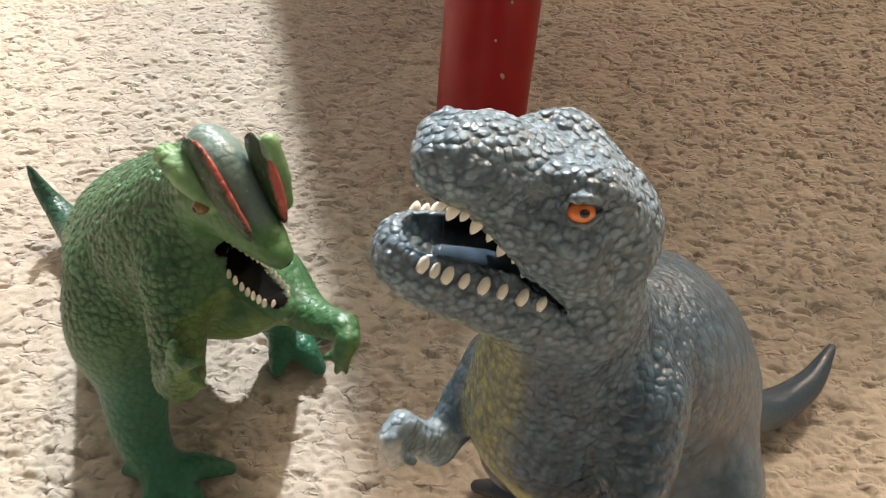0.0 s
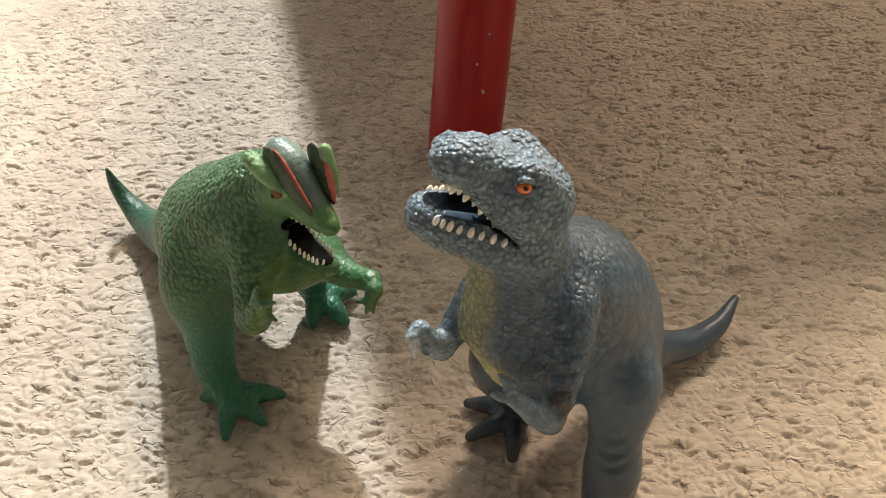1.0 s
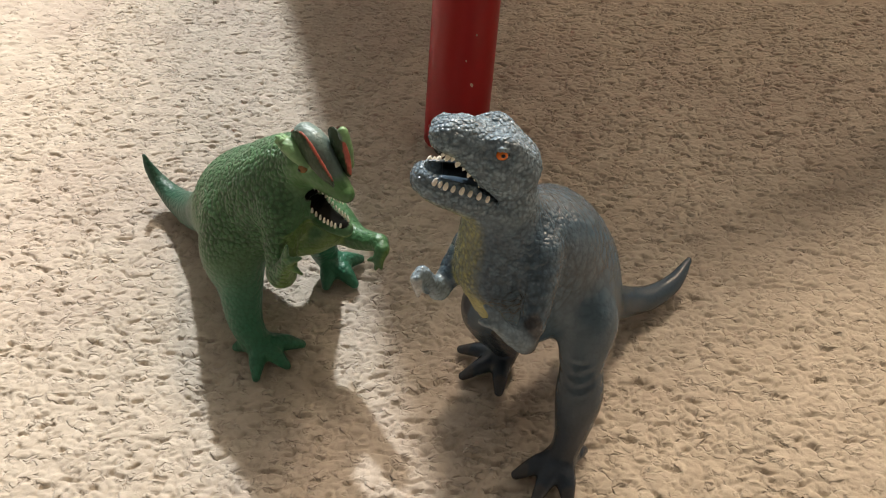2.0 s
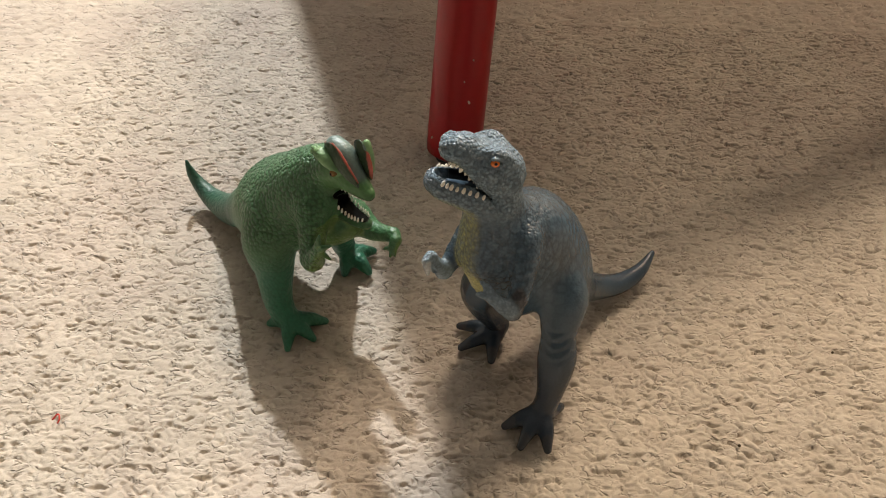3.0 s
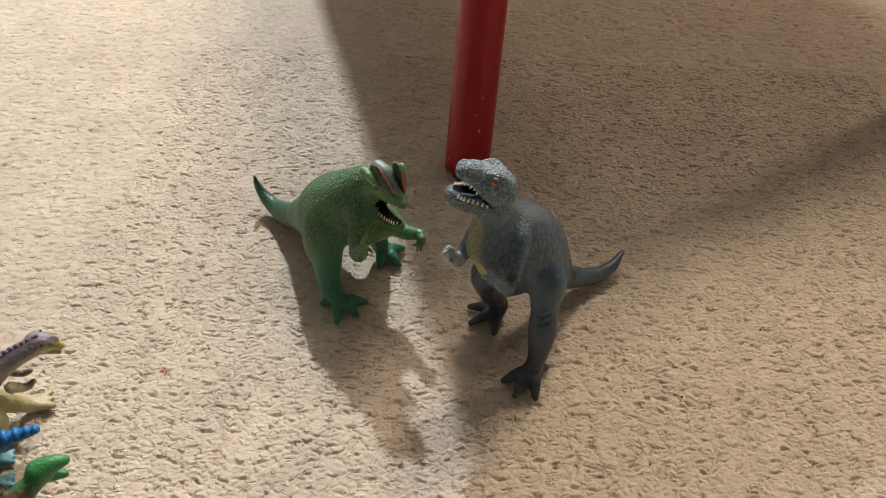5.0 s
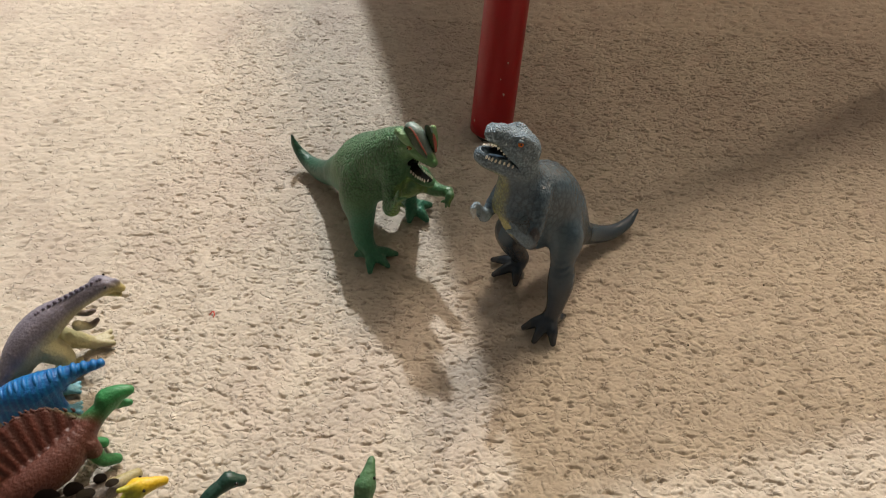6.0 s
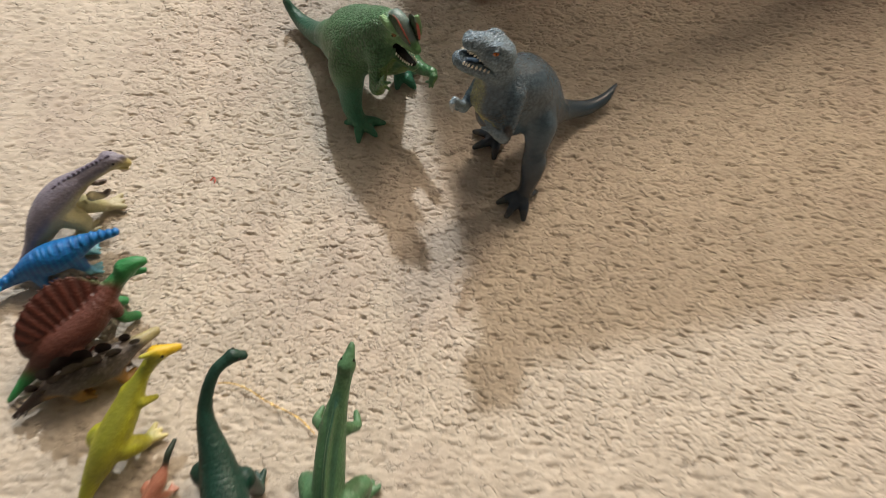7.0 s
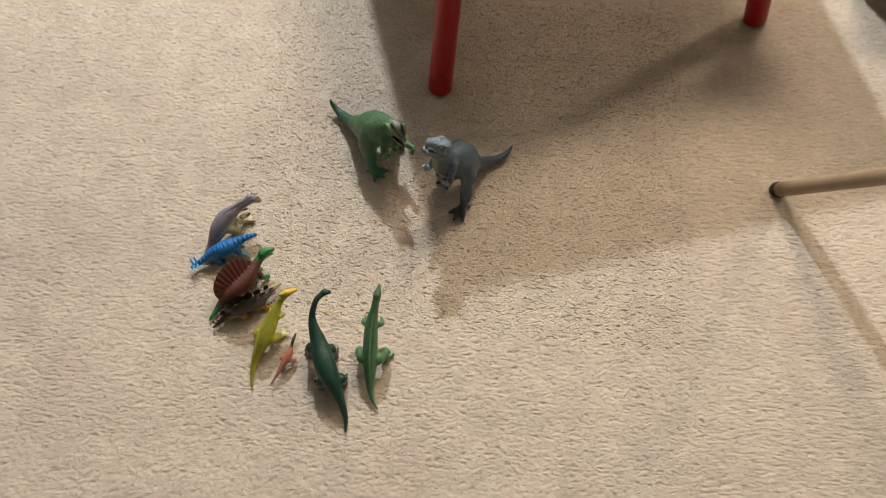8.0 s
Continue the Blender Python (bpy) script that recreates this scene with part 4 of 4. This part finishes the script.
        self.ob = base("small_toy_dinosaur", self.home, label, "toy dinosaur", group)
        self.clay = Clay(low, high, 0.0009)

    def leg(self, top, knee, foot, way, r, k=0.003):
        """A leg that ends in a foot with toes that point along way."""
        foot, way = np.array(foot, float), np.array(way, float)
        self.clay.limb([top, knee, foot], (r, r * 0.72, r * 0.5), k)
        turn = np.array((-way[1], way[0], 0))
        for s in (-0.45, 0, 0.45):
            self.clay.limb([foot, foot + (way + s * turn) * r * 1.5 - (0, 0, 0.0008)], (r * 0.42, r * 0.22), 0.0015)

    def skin(self, paint):
        v, f = self.clay.skin()
        n = normals_of(v, f)
        s, lot = pebbles(v, 0.0024, 41)
        v = v + n * (0.00028 * (s - 0.5))[:, None]
        col = paint(v, n, s)
        under("body", mesh_of("body", v - self.home, f, SMALL_VINYL, col), self.ob)
        return self

    def row(self, name, me, places, ways, sizes, wide=0.6):
        for p, w, s in zip(places, ways, sizes):
            under(name, me, self.ob, "", aim(np.array(p) - self.home, w, s, wide))

    def eyes(self, spot, side, r=0.0009):
        me = ball_mesh("eye", EYE_BLACK, r, 12, 8)
        for s in (1, -1):
            under("eye", me, self.ob, "", Matrix.Translation(Vector(np.array(spot) + np.array(side) * s - self.home)))


def along(points, n, lift):
    """Places spaced along a line through points, lifted above it."""
    p, _ = glide(points, [0.01] * len(points), 12)
    i = np.linspace(0, len(p) - 1, n).astype(int)
    lifts = np.interp(i, np.linspace(0, len(p) - 1, len(lift)), lift)
    return [p[a] + (0, 0, l) for a, l in zip(i, lifts)]


def purple_toy():
    t = Toy("purple and pale yellow small toy iguanodon on the carpet", (-0.268, 0.0), (-0.312, -0.062, -0.002), (-0.212, 0.046, 0.070))
    spine = [(-0.236, 0.0305, 0.0520), (-0.2535, 0.0190, 0.0462), (-0.270, 0.0050, 0.0385), (-0.280, -0.0100, 0.0285), (-0.290, -0.0270, 0.0140), (-0.300, -0.0470, 0.0050)]
    t.clay.limb(spine, (0.0060, 0.0068, 0.0116, 0.0118, 0.0062, 0.0016), 0.004)
    t.clay.limb([(-0.239, 0.0310, 0.0525), (-0.230, 0.0318, 0.0515), (-0.2255, 0.0320, 0.0490)], (0.0060, 0.0042, 0.0028), 0.002)
    t.clay.limb([(-0.2285, 0.0330, 0.0545), (-0.2262, 0.0332, 0.0540)], (0.0020, 0.0014), 0.001)
    t.clay.limb([(-0.236, 0.0305, 0.0462), (-0.2275, 0.0312, 0.0440)], (0.0032, 0.0018), 0.0015)
    for s in (1, -1):
        a = np.array((0.0045, -0.0060, 0)) * s
        t.clay.limb([np.array((-0.254, 0.0150, 0.036)) + a, np.array((-0.248, 0.0185, 0.0305)) + a * 0.8, np.array((-0.2435, 0.0205, 0.0325)) + a * 0.6], (0.0036, 0.0024, 0.0018), 0.002)
    t.leg((-0.268, -0.0040, 0.026), (-0.2600, -0.0030, 0.0160), (-0.2640, -0.0080, 0.0045), (0.8, 0.55, 0), 0.0092)
    t.leg((-0.272, 0.0080, 0.024), (-0.2600, 0.0130, 0.0140), (-0.2530, 0.0180, 0.0045), (0.8, 0.5, 0), 0.0085)

    def paint(v, n, s):
        col = blend((0.150, 0.138, 0.180), (0.270, 0.250, 0.300), 0.2 + 0.6 * s)
        line = np.array(spine)[::-1]
        low = ramp(np.interp(v[:, 0], line[:, 0], line[:, 2]) - v[:, 2] - 0.3 * n[:, 2] * 0.01, -0.0045, 0.0055)
        col = blend(col, (0.46, 0.41, 0.22), low * 0.85)
        thigh = 1 - ramp(np.minimum(near_line(v, (-0.268, -0.0040, 0.026), (-0.2600, -0.0030, 0.0160)), near_line(v, (-0.272, 0.0080, 0.024), (-0.2600, 0.0130, 0.0140))), 0.0085, 0.0115)
        col = blend(col, (0.46, 0.42, 0.20), thigh * 0.7)
        arm = 1 - ramp(near_line(v, (-0.248, 0.0185, 0.0305), (-0.2435, 0.0205, 0.0325)), 0.006, 0.009)
        col = blend(col, (0.10, 0.065, 0.085), arm * 0.8)
        return blend(col, (0.45, 0.38, 0.13), ramp(v[:, 0], -0.238, -0.229) * ramp(-v[:, 2], -0.0565, -0.051) * 0.85)

    t.skin(paint)
    me = ball_mesh("back_bump", material("bump_purple", (0.110, 0.092, 0.140), rough=0.5, mottle=0.12, mottle_size=0.003), 0.5, 10, 7)
    spots = along(spine[:5], 26, (0.0060, 0.0080, 0.0112, 0.0106, 0.0055))
    t.row("back_bump", me, spots, [(-0.3, -0.3, 1)] * 26, [0.0030] * 26, 0.85)
    t.eyes((-0.2345, 0.0312, 0.0555), (0.0026, -0.0052, 0))


def blue_toy():
    t = Toy("bright blue spiny small toy dinosaur on the carpet", (-0.268, -0.036), (-0.322, -0.074, -0.002), (-0.220, -0.004, 0.044))
    spine = [(-0.2275, -0.0130, 0.0285), (-0.2440, -0.0200, 0.0262), (-0.2640, -0.0330, 0.0220), (-0.2780, -0.0400, 0.0195), (-0.2950, -0.0500, 0.0125), (-0.3110, -0.0630, 0.0085)]
    t.clay.limb(spine, (0.0026, 0.0050, 0.0112, 0.0102, 0.0055, 0.0022), 0.004)
    for top, foot in (((-0.255, -0.0330, 0.015), (-0.2490, -0.0345, 0.004)), ((-0.278, -0.0470, 0.015), (-0.2765, -0.0510, 0.004)), ((-0.259, -0.0230, 0.015), (-0.2560, -0.0200, 0.004)), ((-0.284, -0.0350, 0.015), (-0.2850, -0.0310, 0.004))):
        t.leg(top, 0.5 * np.array(top) + 0.5 * np.array(foot), foot, (0.85, 0.4, 0), 0.0060)

    def paint(v, n, s):
        col = blend((0.003, 0.085, 0.30), (0.006, 0.130, 0.39), 0.2 + 0.6 * s)
        col = blend(col, (0.010, 0.210, 0.50), ramp(np.sin(v @ np.array((0.85, 0.5, 0)) * 1500), 0.2, 0.8) * 0.6)
        return blend(col, (0.16, 0.42, 0.52), ramp(-v[:, 2], -0.010, -0.005) * (v[:, 0] > -0.268))

    t.skin(paint)
    lobe = ball_mesh("back_lobe", material("lobe_blue", (0.006, 0.145, 0.42), rough=0.45, mottle=0.12, mottle_size=0.003), 0.5, 12, 8)
    for i, p in enumerate(along(spine, 17, (0.0010, 0.0030, 0.0082, 0.0074, 0.0036, 0.0012))):
        size = np.interp(i, (0, 5, 9, 16), (0.0044, 0.0084, 0.0100, 0.0040))
        under("back_lobe", lobe, t.ob, "", Matrix.Translation(Vector(p - t.home)) @ Matrix.Rotation(0.55, 4, "Z") @ Matrix.Diagonal((0.0048, size * 1.35, size, 1)))
    me = spike_mesh("tail_spike", (0.025, 0.29, 0.58))
    tail = np.array((-0.3080, -0.0605, 0.0100))
    t.row("tail_spike", me, [tail + (0.004 * i, 0.003 * i, 0.001) for i in (0, 0, 1, 1)], [(-0.6, 0.7, 0.6), (0.1, -0.9, 0.5), (-0.5, 0.7, 0.6), (0.2, -0.9, 0.5)], [0.012] * 4, 0.4)


def sail_toy():
    t = Toy("dark red-brown small toy spinosaur with green head on carpet", (-0.235, -0.085), (-0.282, -0.146, -0.002), (-0.190, -0.026, 0.066))
    side = np.array((0.78, -0.62, 0))
    spine = [(-0.2080, -0.0425, 0.0360), (-0.2165, -0.0545, 0.0290), (-0.2290, -0.0765, 0.0205), (-0.2460, -0.0970, 0.0180), (-0.2590, -0.1130, 0.0105), (-0.2715, -0.1345, 0.0040)]
    t.clay.limb(spine, (0.0058, 0.0062, 0.0118, 0.0108, 0.0058, 0.0018), 0.004)
    t.clay.limb([(-0.2085, -0.0430, 0.0372), (-0.2025, -0.0392, 0.0392), (-0.1972, -0.0366, 0.0392)], (0.0070, 0.0050, 0.0032), 0.002)
    t.clay.limb([(-0.2075, -0.0425, 0.0318), (-0.1992, -0.0388, 0.0284)], (0.0040, 0.0022), 0.0012)
    t.clay.limb([(-0.2270, -0.0600, 0.0330), (-0.2400, -0.0720, 0.0360), (-0.2520, -0.0900, 0.0320), (-0.2580, -0.1010, 0.0240)], (0.0080, 0.0166, 0.0160, 0.0096), 0.002, (side * 0.72 + np.array((0, 0, 0.70)), 0.09))
    for s in (1, -1):
        a = side * 0.0065 * s
        t.clay.limb([np.array((-0.2200, -0.0620, 0.022)) + a, np.array((-0.2170, -0.0630, 0.010)) + a * 1.2, np.array((-0.2110, -0.0590, 0.0040)) + a * 1.2], (0.0054, 0.0042, 0.0034), 0.002)
    t.leg((-0.239, -0.0960, 0.017), (-0.2300, -0.1010, 0.0120), (-0.2300, -0.1010, 0.0040), (0.6, 0.8, 0), 0.0066)
    t.leg((-0.250, -0.0890, 0.017), (-0.2480, -0.0800, 0.0120), (-0.2480, -0.0800, 0.0040), (0.6, 0.8, 0), 0.0066)

    def paint(v, n, s):
        col = blend((0.075, 0.022, 0.014), (0.130, 0.048, 0.034), 0.2 + 0.6 * s)
        ribs = 0.5 + 0.5 * np.sin(np.arctan2(v[:, 2] + 0.005, (v - (-0.232, -0.090, 0)) @ np.array((0.62, 0.78, 0))) * 44)
        sail = (v[:, 2] > 0.030) * (v[:, 1] < -0.055) * (np.abs((v - (-0.240, -0.078, 0.030)) @ (side * 0.72 + np.array((0, 0, 0.70)))) < 0.004)
        v += n * (ribs * sail * 0.0007)[:, None]
        col = blend(col, (0.085, 0.017, 0.010), sail * 0.7)
        col = blend(col, (0.030, 0.008, 0.005), (1 - ribs) * sail * 0.7)
        green = np.maximum(ramp(v[:, 1], -0.058, -0.049), np.maximum(ramp(-v[:, 1], 0.112, 0.124), (v[:, 2] < 0.017) * (v[:, 1] > -0.074)))
        return blend(col, (0.025, 0.20, 0.060), green * 0.95)

    t.skin(paint)
    rim = [np.array((-0.2250, -0.0525, 0.0370)), np.array((-0.2390, -0.0590, 0.0450)), np.array((-0.2490, -0.0660, 0.0480)), np.array((-0.2610, -0.0830, 0.0435)), np.array((-0.2650, -0.0980, 0.0300))]
    me = spike_mesh("sail_tip", (0.055, 0.014, 0.010))
    t.row("sail_tip", me, along(rim, 16, (-0.001, -0.001)), [(-0.6, 0.3, 0.7)] * 16, [0.0034] * 16, 0.7)
    t.eyes((-0.2055, -0.0410, 0.0400), (0.0030, -0.0024, 0))


def plated_toy():
    t = Toy("grey-brown and orange small toy stegosaur with dark plates", (-0.222, -0.112), (-0.274, -0.156, -0.002), (-0.178, -0.066, 0.048))
    way, side = np.array((0.80, 0.60, 0)), np.array((0.60, -0.80, 0))
    spine = [(-0.1855, -0.0760, 0.0120), (-0.1950, -0.0885, 0.0165), (-0.2110, -0.1060, 0.0185), (-0.2300, -0.1170, 0.0175), (-0.2480, -0.1290, 0.0105), (-0.2630, -0.1450, 0.0060)]
    t.clay.limb(spine, (0.0034, 0.0056, 0.0112, 0.0104, 0.0050, 0.0018), 0.004)
    for top, foot in (((-0.204, -0.1060, 0.013), (-0.2000, -0.1100, 0.004)), ((-0.228, -0.1240, 0.013), (-0.2250, -0.1260, 0.004)), ((-0.211, -0.0990, 0.013), (-0.2110, -0.0950, 0.004)), ((-0.236, -0.1110, 0.013), (-0.2370, -0.1070, 0.004))):
        t.leg(top, 0.5 * np.array(top) + 0.5 * np.array(foot), foot, way, 0.0062)

    def paint(v, n, s):
        col = blend((0.042, 0.033, 0.028), (0.135, 0.112, 0.094), 0.1 + 0.8 * s)
        col = blend(col, (0.36, 0.20, 0.045), ramp(-v[:, 2], -0.019, -0.010) * 0.9)
        col = blend(col, (0.30, 0.26, 0.12), ramp(v[:, 1], -0.090, -0.082))
        return blend(col, (0.030, 0.018, 0.014), ramp(-v[:, 0], 0.240, 0.248))

    t.skin(paint)
    me = plate_mesh("plate", (0.022, 0.014, 0.012))
    for s in (1, -1):
        spots = along(spine[1:5], 6, (0.0050, 0.0095, 0.0085, 0.0035))
        for i, p in enumerate(spots):
            size = (0.0085, 0.0120, 0.0158, 0.0162, 0.0140, 0.0095)[i]
            turn = Matrix.Rotation(math.atan2(way[1], way[0]), 4, "Z") @ Matrix.Rotation(0.10 * s, 4, "X")
            under("plate", me, t.ob, "", Matrix.Translation(Vector(p + side * 0.0025 * s + way * 0.0025 * s - t.home)) @ turn @ Matrix.Diagonal((size * 0.88, size, size * 1.12, 1)))
    thorn = spike_mesh("tail_spike", (0.03, 0.02, 0.015))
    tip = np.array((-0.2600, -0.1415, 0.0068))
    t.row("tail_spike", thorn, [tip, tip, tip + way * 0.005, tip + way * 0.005], [side * s + (-0.3, -0.2, 0.7) for s in (1, -1, 1, -1)], [0.0085] * 4, 0.35)


def yellow_toy():
    t = Toy("yellow-green small toy hadrosaur standing on the carpet", (-0.184, -0.155), (-0.214, -0.230, -0.002), (-0.142, -0.086, 0.066))
    spine = [(-0.1640, -0.1030, 0.0520), (-0.1715, -0.1150, 0.0445), (-0.1780, -0.1300, 0.0360), (-0.1840, -0.1490, 0.0290), (-0.1890, -0.1640, 0.0235), (-0.1970, -0.1850, 0.0125), (-0.1985, -0.2050, 0.0060), (-0.1960, -0.2215, 0.0035)]
    t.clay.limb(spine, (0.0048, 0.0044, 0.0080, 0.0102, 0.0092, 0.0050, 0.0028, 0.0012), 0.004)
    t.clay.limb([(-0.1640, -0.1030, 0.0522), (-0.1570, -0.0990, 0.0515), (-0.1520, -0.0960, 0.0500)], (0.0050, 0.0036, 0.0024), 0.003)
    t.clay.limb([(-0.1630, -0.1030, 0.0555), (-0.1700, -0.1085, 0.0590)], (0.0026, 0.0014), 0.002)
    for s, hand in ((1, (-0.1660, -0.1240, 0.0270)), (-1, (-0.1860, -0.1180, 0.0270))):
        t.clay.limb([(-0.1770 + 0.006 * s, -0.1280 - 0.003 * s, 0.036), hand], (0.0036, 0.0018), 0.002)
    t.leg((-0.179, -0.1580, 0.022), (-0.1720, -0.1520, 0.0150), (-0.1730, -0.1490, 0.0040), (0.6, 0.8, 0), 0.0078)
    t.leg((-0.196, -0.1540, 0.022), (-0.1990, -0.1480, 0.0150), (-0.1990, -0.1460, 0.0040), (0.4, 0.9, 0), 0.0078)

    def paint(v, n, s):
        col = blend((0.27, 0.28, 0.018), (0.44, 0.43, 0.030), 0.2 + 0.6 * s)
        col = blend(col, (0.15, 0.17, 0.022), ramp(n[:, 2], 0.55, 0.95) * (v[:, 1] < -0.112) * 0.7)
        col = blend(col, (0.60, 0.40, 0.015), ramp(v[:, 1], -0.108, -0.101))
        return blend(col, (0.62, 0.55, 0.25), ramp(-v[:, 2], -0.008, -0.004) * (v[:, 1] > -0.165))

    t.skin(paint)
    t.eyes((-0.1610, -0.1015, 0.0545), (0.0024, -0.0036, 0))


def slim_toy():
    t = Toy("tiny orange-red and white slim toy dinosaur on carpet", (-0.156, -0.185), (-0.180, -0.224, -0.002), (-0.138, -0.142, 0.034))
    spine = [(-0.1465, -0.1490, 0.0265), (-0.1485, -0.1580, 0.0260), (-0.1500, -0.1650, 0.0210), (-0.1525, -0.1745, 0.0165), (-0.1575, -0.1860, 0.0140), (-0.1645, -0.2010, 0.0100), (-0.1715, -0.2150, 0.0060)]
    t.clay.limb(spine, (0.0014, 0.0022, 0.0022, 0.0050, 0.0042, 0.0024, 0.0009), 0.002)
    t.leg((-0.1520, -0.1820, 0.013), (-0.1480, -0.1800, 0.0080), (-0.1490, -0.1790, 0.0030), (0.4, 0.9, 0), 0.0040, 0.002)
    t.leg((-0.1600, -0.1800, 0.013), (-0.1620, -0.1760, 0.0080), (-0.1620, -0.1750, 0.0030), (0.4, 0.9, 0), 0.0040, 0.002)

    def paint(v, n, s):
        col = blend((0.33, 0.110, 0.065), (0.46, 0.220, 0.140), 0.2 + 0.6 * s)
        col = blend(col, (0.58, 0.46, 0.36), ramp(-n[:, 2], -0.6, 0.1) * 0.85)
        return blend(col, (0.030, 0.045, 0.030), ramp(v[:, 1], -0.168, -0.162))

    t.skin(paint)


def long_neck_toy():
    t = Toy("dark green small toy brachiosaur with raised neck on carpet", (-0.100, -0.186), (-0.136, -0.274, -0.002), (-0.060, -0.092, 0.086))
    spine = [(-0.1085, -0.1045, 0.0760), (-0.1180, -0.1165, 0.0735), (-0.1215, -0.1370, 0.0590), (-0.1110, -0.1630, 0.0430), (-0.1010, -0.1860, 0.0360), (-0.0895, -0.2070, 0.0300), (-0.0745, -0.2300, 0.0165), (-0.0665, -0.2490, 0.0080), (-0.0645, -0.2655, 0.0035)]
    t.clay.limb(spine, (0.0038, 0.0036, 0.0050, 0.0108, 0.0144, 0.0118, 0.0058, 0.0034, 0.0014), 0.004)
    t.clay.limb([(-0.1090, -0.1050, 0.0765), (-0.1035, -0.1030, 0.0735)], (0.0040, 0.0030), 0.002)
    for top, foot in (((-0.1210, -0.1680, 0.034), (-0.1265, -0.1710, 0.004)), ((-0.0960, -0.1680, 0.034), (-0.0925, -0.1690, 0.004)), ((-0.1010, -0.2100, 0.026), (-0.1060, -0.2120, 0.004)), ((-0.0790, -0.2030, 0.026), (-0.0750, -0.2030, 0.004))):
        t.leg(top, 0.5 * np.array(top) + 0.5 * np.array(foot), foot, (-0.35, 0.9, 0), 0.0078)

    def paint(v, n, s):
        col = blend((0.004, 0.028, 0.019), (0.010, 0.058, 0.038), 0.2 + 0.6 * s)
        return blend(col, (0.05, 0.11, 0.08), ramp(-n[:, 2], 0.2, 0.8) * 0.6)

    t.skin(paint)
    t.eyes((-0.1065, -0.1042, 0.0780), (0.0026, -0.0030, 0))


def ridge_toy():
    t = Toy("green small toy dinosaur with a dark back ridge on carpet", (-0.043, -0.158), (-0.070, -0.242, -0.002), (-0.016, -0.086, 0.096))
    spine = [(-0.0395, -0.1035, 0.0815), (-0.0418, -0.1175, 0.0700), (-0.0445, -0.1345, 0.0565), (-0.0440, -0.1580, 0.0420), (-0.0425, -0.1780, 0.0300), (-0.0400, -0.2050, 0.0150), (-0.0350, -0.2220, 0.0070), (-0.0270, -0.2325, 0.0035)]
    t.clay.limb(spine, (0.0046, 0.0052, 0.0080, 0.0096, 0.0094, 0.0052, 0.0028, 0.0012), 0.003)
    t.clay.limb([(-0.0395, -0.1035, 0.0820), (-0.0385, -0.0980, 0.0850), (-0.0380, -0.0925, 0.0875)], (0.0048, 0.0034, 0.0020), 0.003)
    t.clay.limb([(-0.0430, -0.1260, 0.0690), (-0.0445, -0.1480, 0.0590), (-0.0435, -0.1750, 0.0430), (-0.0405, -0.2020, 0.0210)], (0.0034, 0.0052, 0.0046, 0.0018), 0.002, ((1, 0, 0), 0.30))
    for s in (1, -1):
        t.clay.limb([(-0.0445 + 0.008 * s, -0.1330, 0.052), (-0.0445 + 0.0125 * s, -0.1290, 0.046), (-0.0445 + 0.0105 * s, -0.1210, 0.045)], (0.0042, 0.0030, 0.0018), 0.002)
    t.leg((-0.0330, -0.1720, 0.030), (-0.0255, -0.1600, 0.0210), (-0.0260, -0.1660, 0.0040), (0.35, 0.9, 0), 0.0088)
    t.leg((-0.0520, -0.1720, 0.030), (-0.0590, -0.1620, 0.0210), (-0.0580, -0.1670, 0.0040), (-0.2, 0.95, 0), 0.0088)

    def paint(v, n, s):
        col = blend((0.050, 0.135, 0.060), (0.110, 0.235, 0.110), 0.2 + 0.6 * s)
        ridge = ramp(n[:, 2] + 0.5 * n[:, 1], 0.3, 0.8) * (np.abs(v[:, 0] + 0.043) < 0.0042) * (v[:, 1] < -0.118)
        return blend(col, (0.022, 0.080, 0.058), ridge * 0.9)

    t.skin(paint)
    t.eyes((-0.0390, -0.1010, 0.0855), (0.0036, 0, 0))


def loose_bits():
    pts = [(-0.137 + 0.0725 * u, -0.1035 - 0.026 * u * u + 0.0015 * math.sin(9 * u), 0.0016 + 0.0012 * math.sin(14 * u) ** 2) for u in np.linspace(0, 1, 12)]
    tagged(new("cord", from_bm("cord", tube_bm(pts, [0.0004] * 12, 6, 8), GOLD)), "thin shiny gold elastic cord lying on the carpet", "cord")
    pts = [(-0.1835, 0.0520, 0.0005), (-0.1812, 0.0545, 0.0020), (-0.1795, 0.0520, 0.0018), (-0.1800, 0.0500, 0.0008)]
    tagged(new("thread", from_bm("thread", tube_bm(pts, [0.0003] * 4, 6, 5), FLUFF_RED)), "short curled red thread on the carpet", "thread")
    rng = random.Random(4)
    for name, mat, label, spots in (("crumb", FLUFF_DARK, "tiny dark brown crumb on the carpet", ((0.125, 0.010), (0.210, 0.120), (0.150, 0.060))),
                                    ("crumb", FLUFF_WHITE, "tiny pale crumb on the carpet", ((-0.108, 0.100), (0.188, 0.0), (0.290, 0.02)))):
        for x, y in spots:
            bm = bmesh.new()
            bmesh.ops.create_icosphere(bm, subdivisions=2, radius=0.0007)
            for q in bm.verts:
                q.co *= rng.uniform(0.7, 1.25)
            ob = new(name, from_bm(name, bm, mat))
            ob.location = (x, y, 0.0006)
            tagged(ob, label, "crumb", "crumbs on the carpet")


purple_toy()
blue_toy()
sail_toy()
plated_toy()
yellow_toy()
slim_toy()
long_neck_toy()
ridge_toy()
loose_bits()
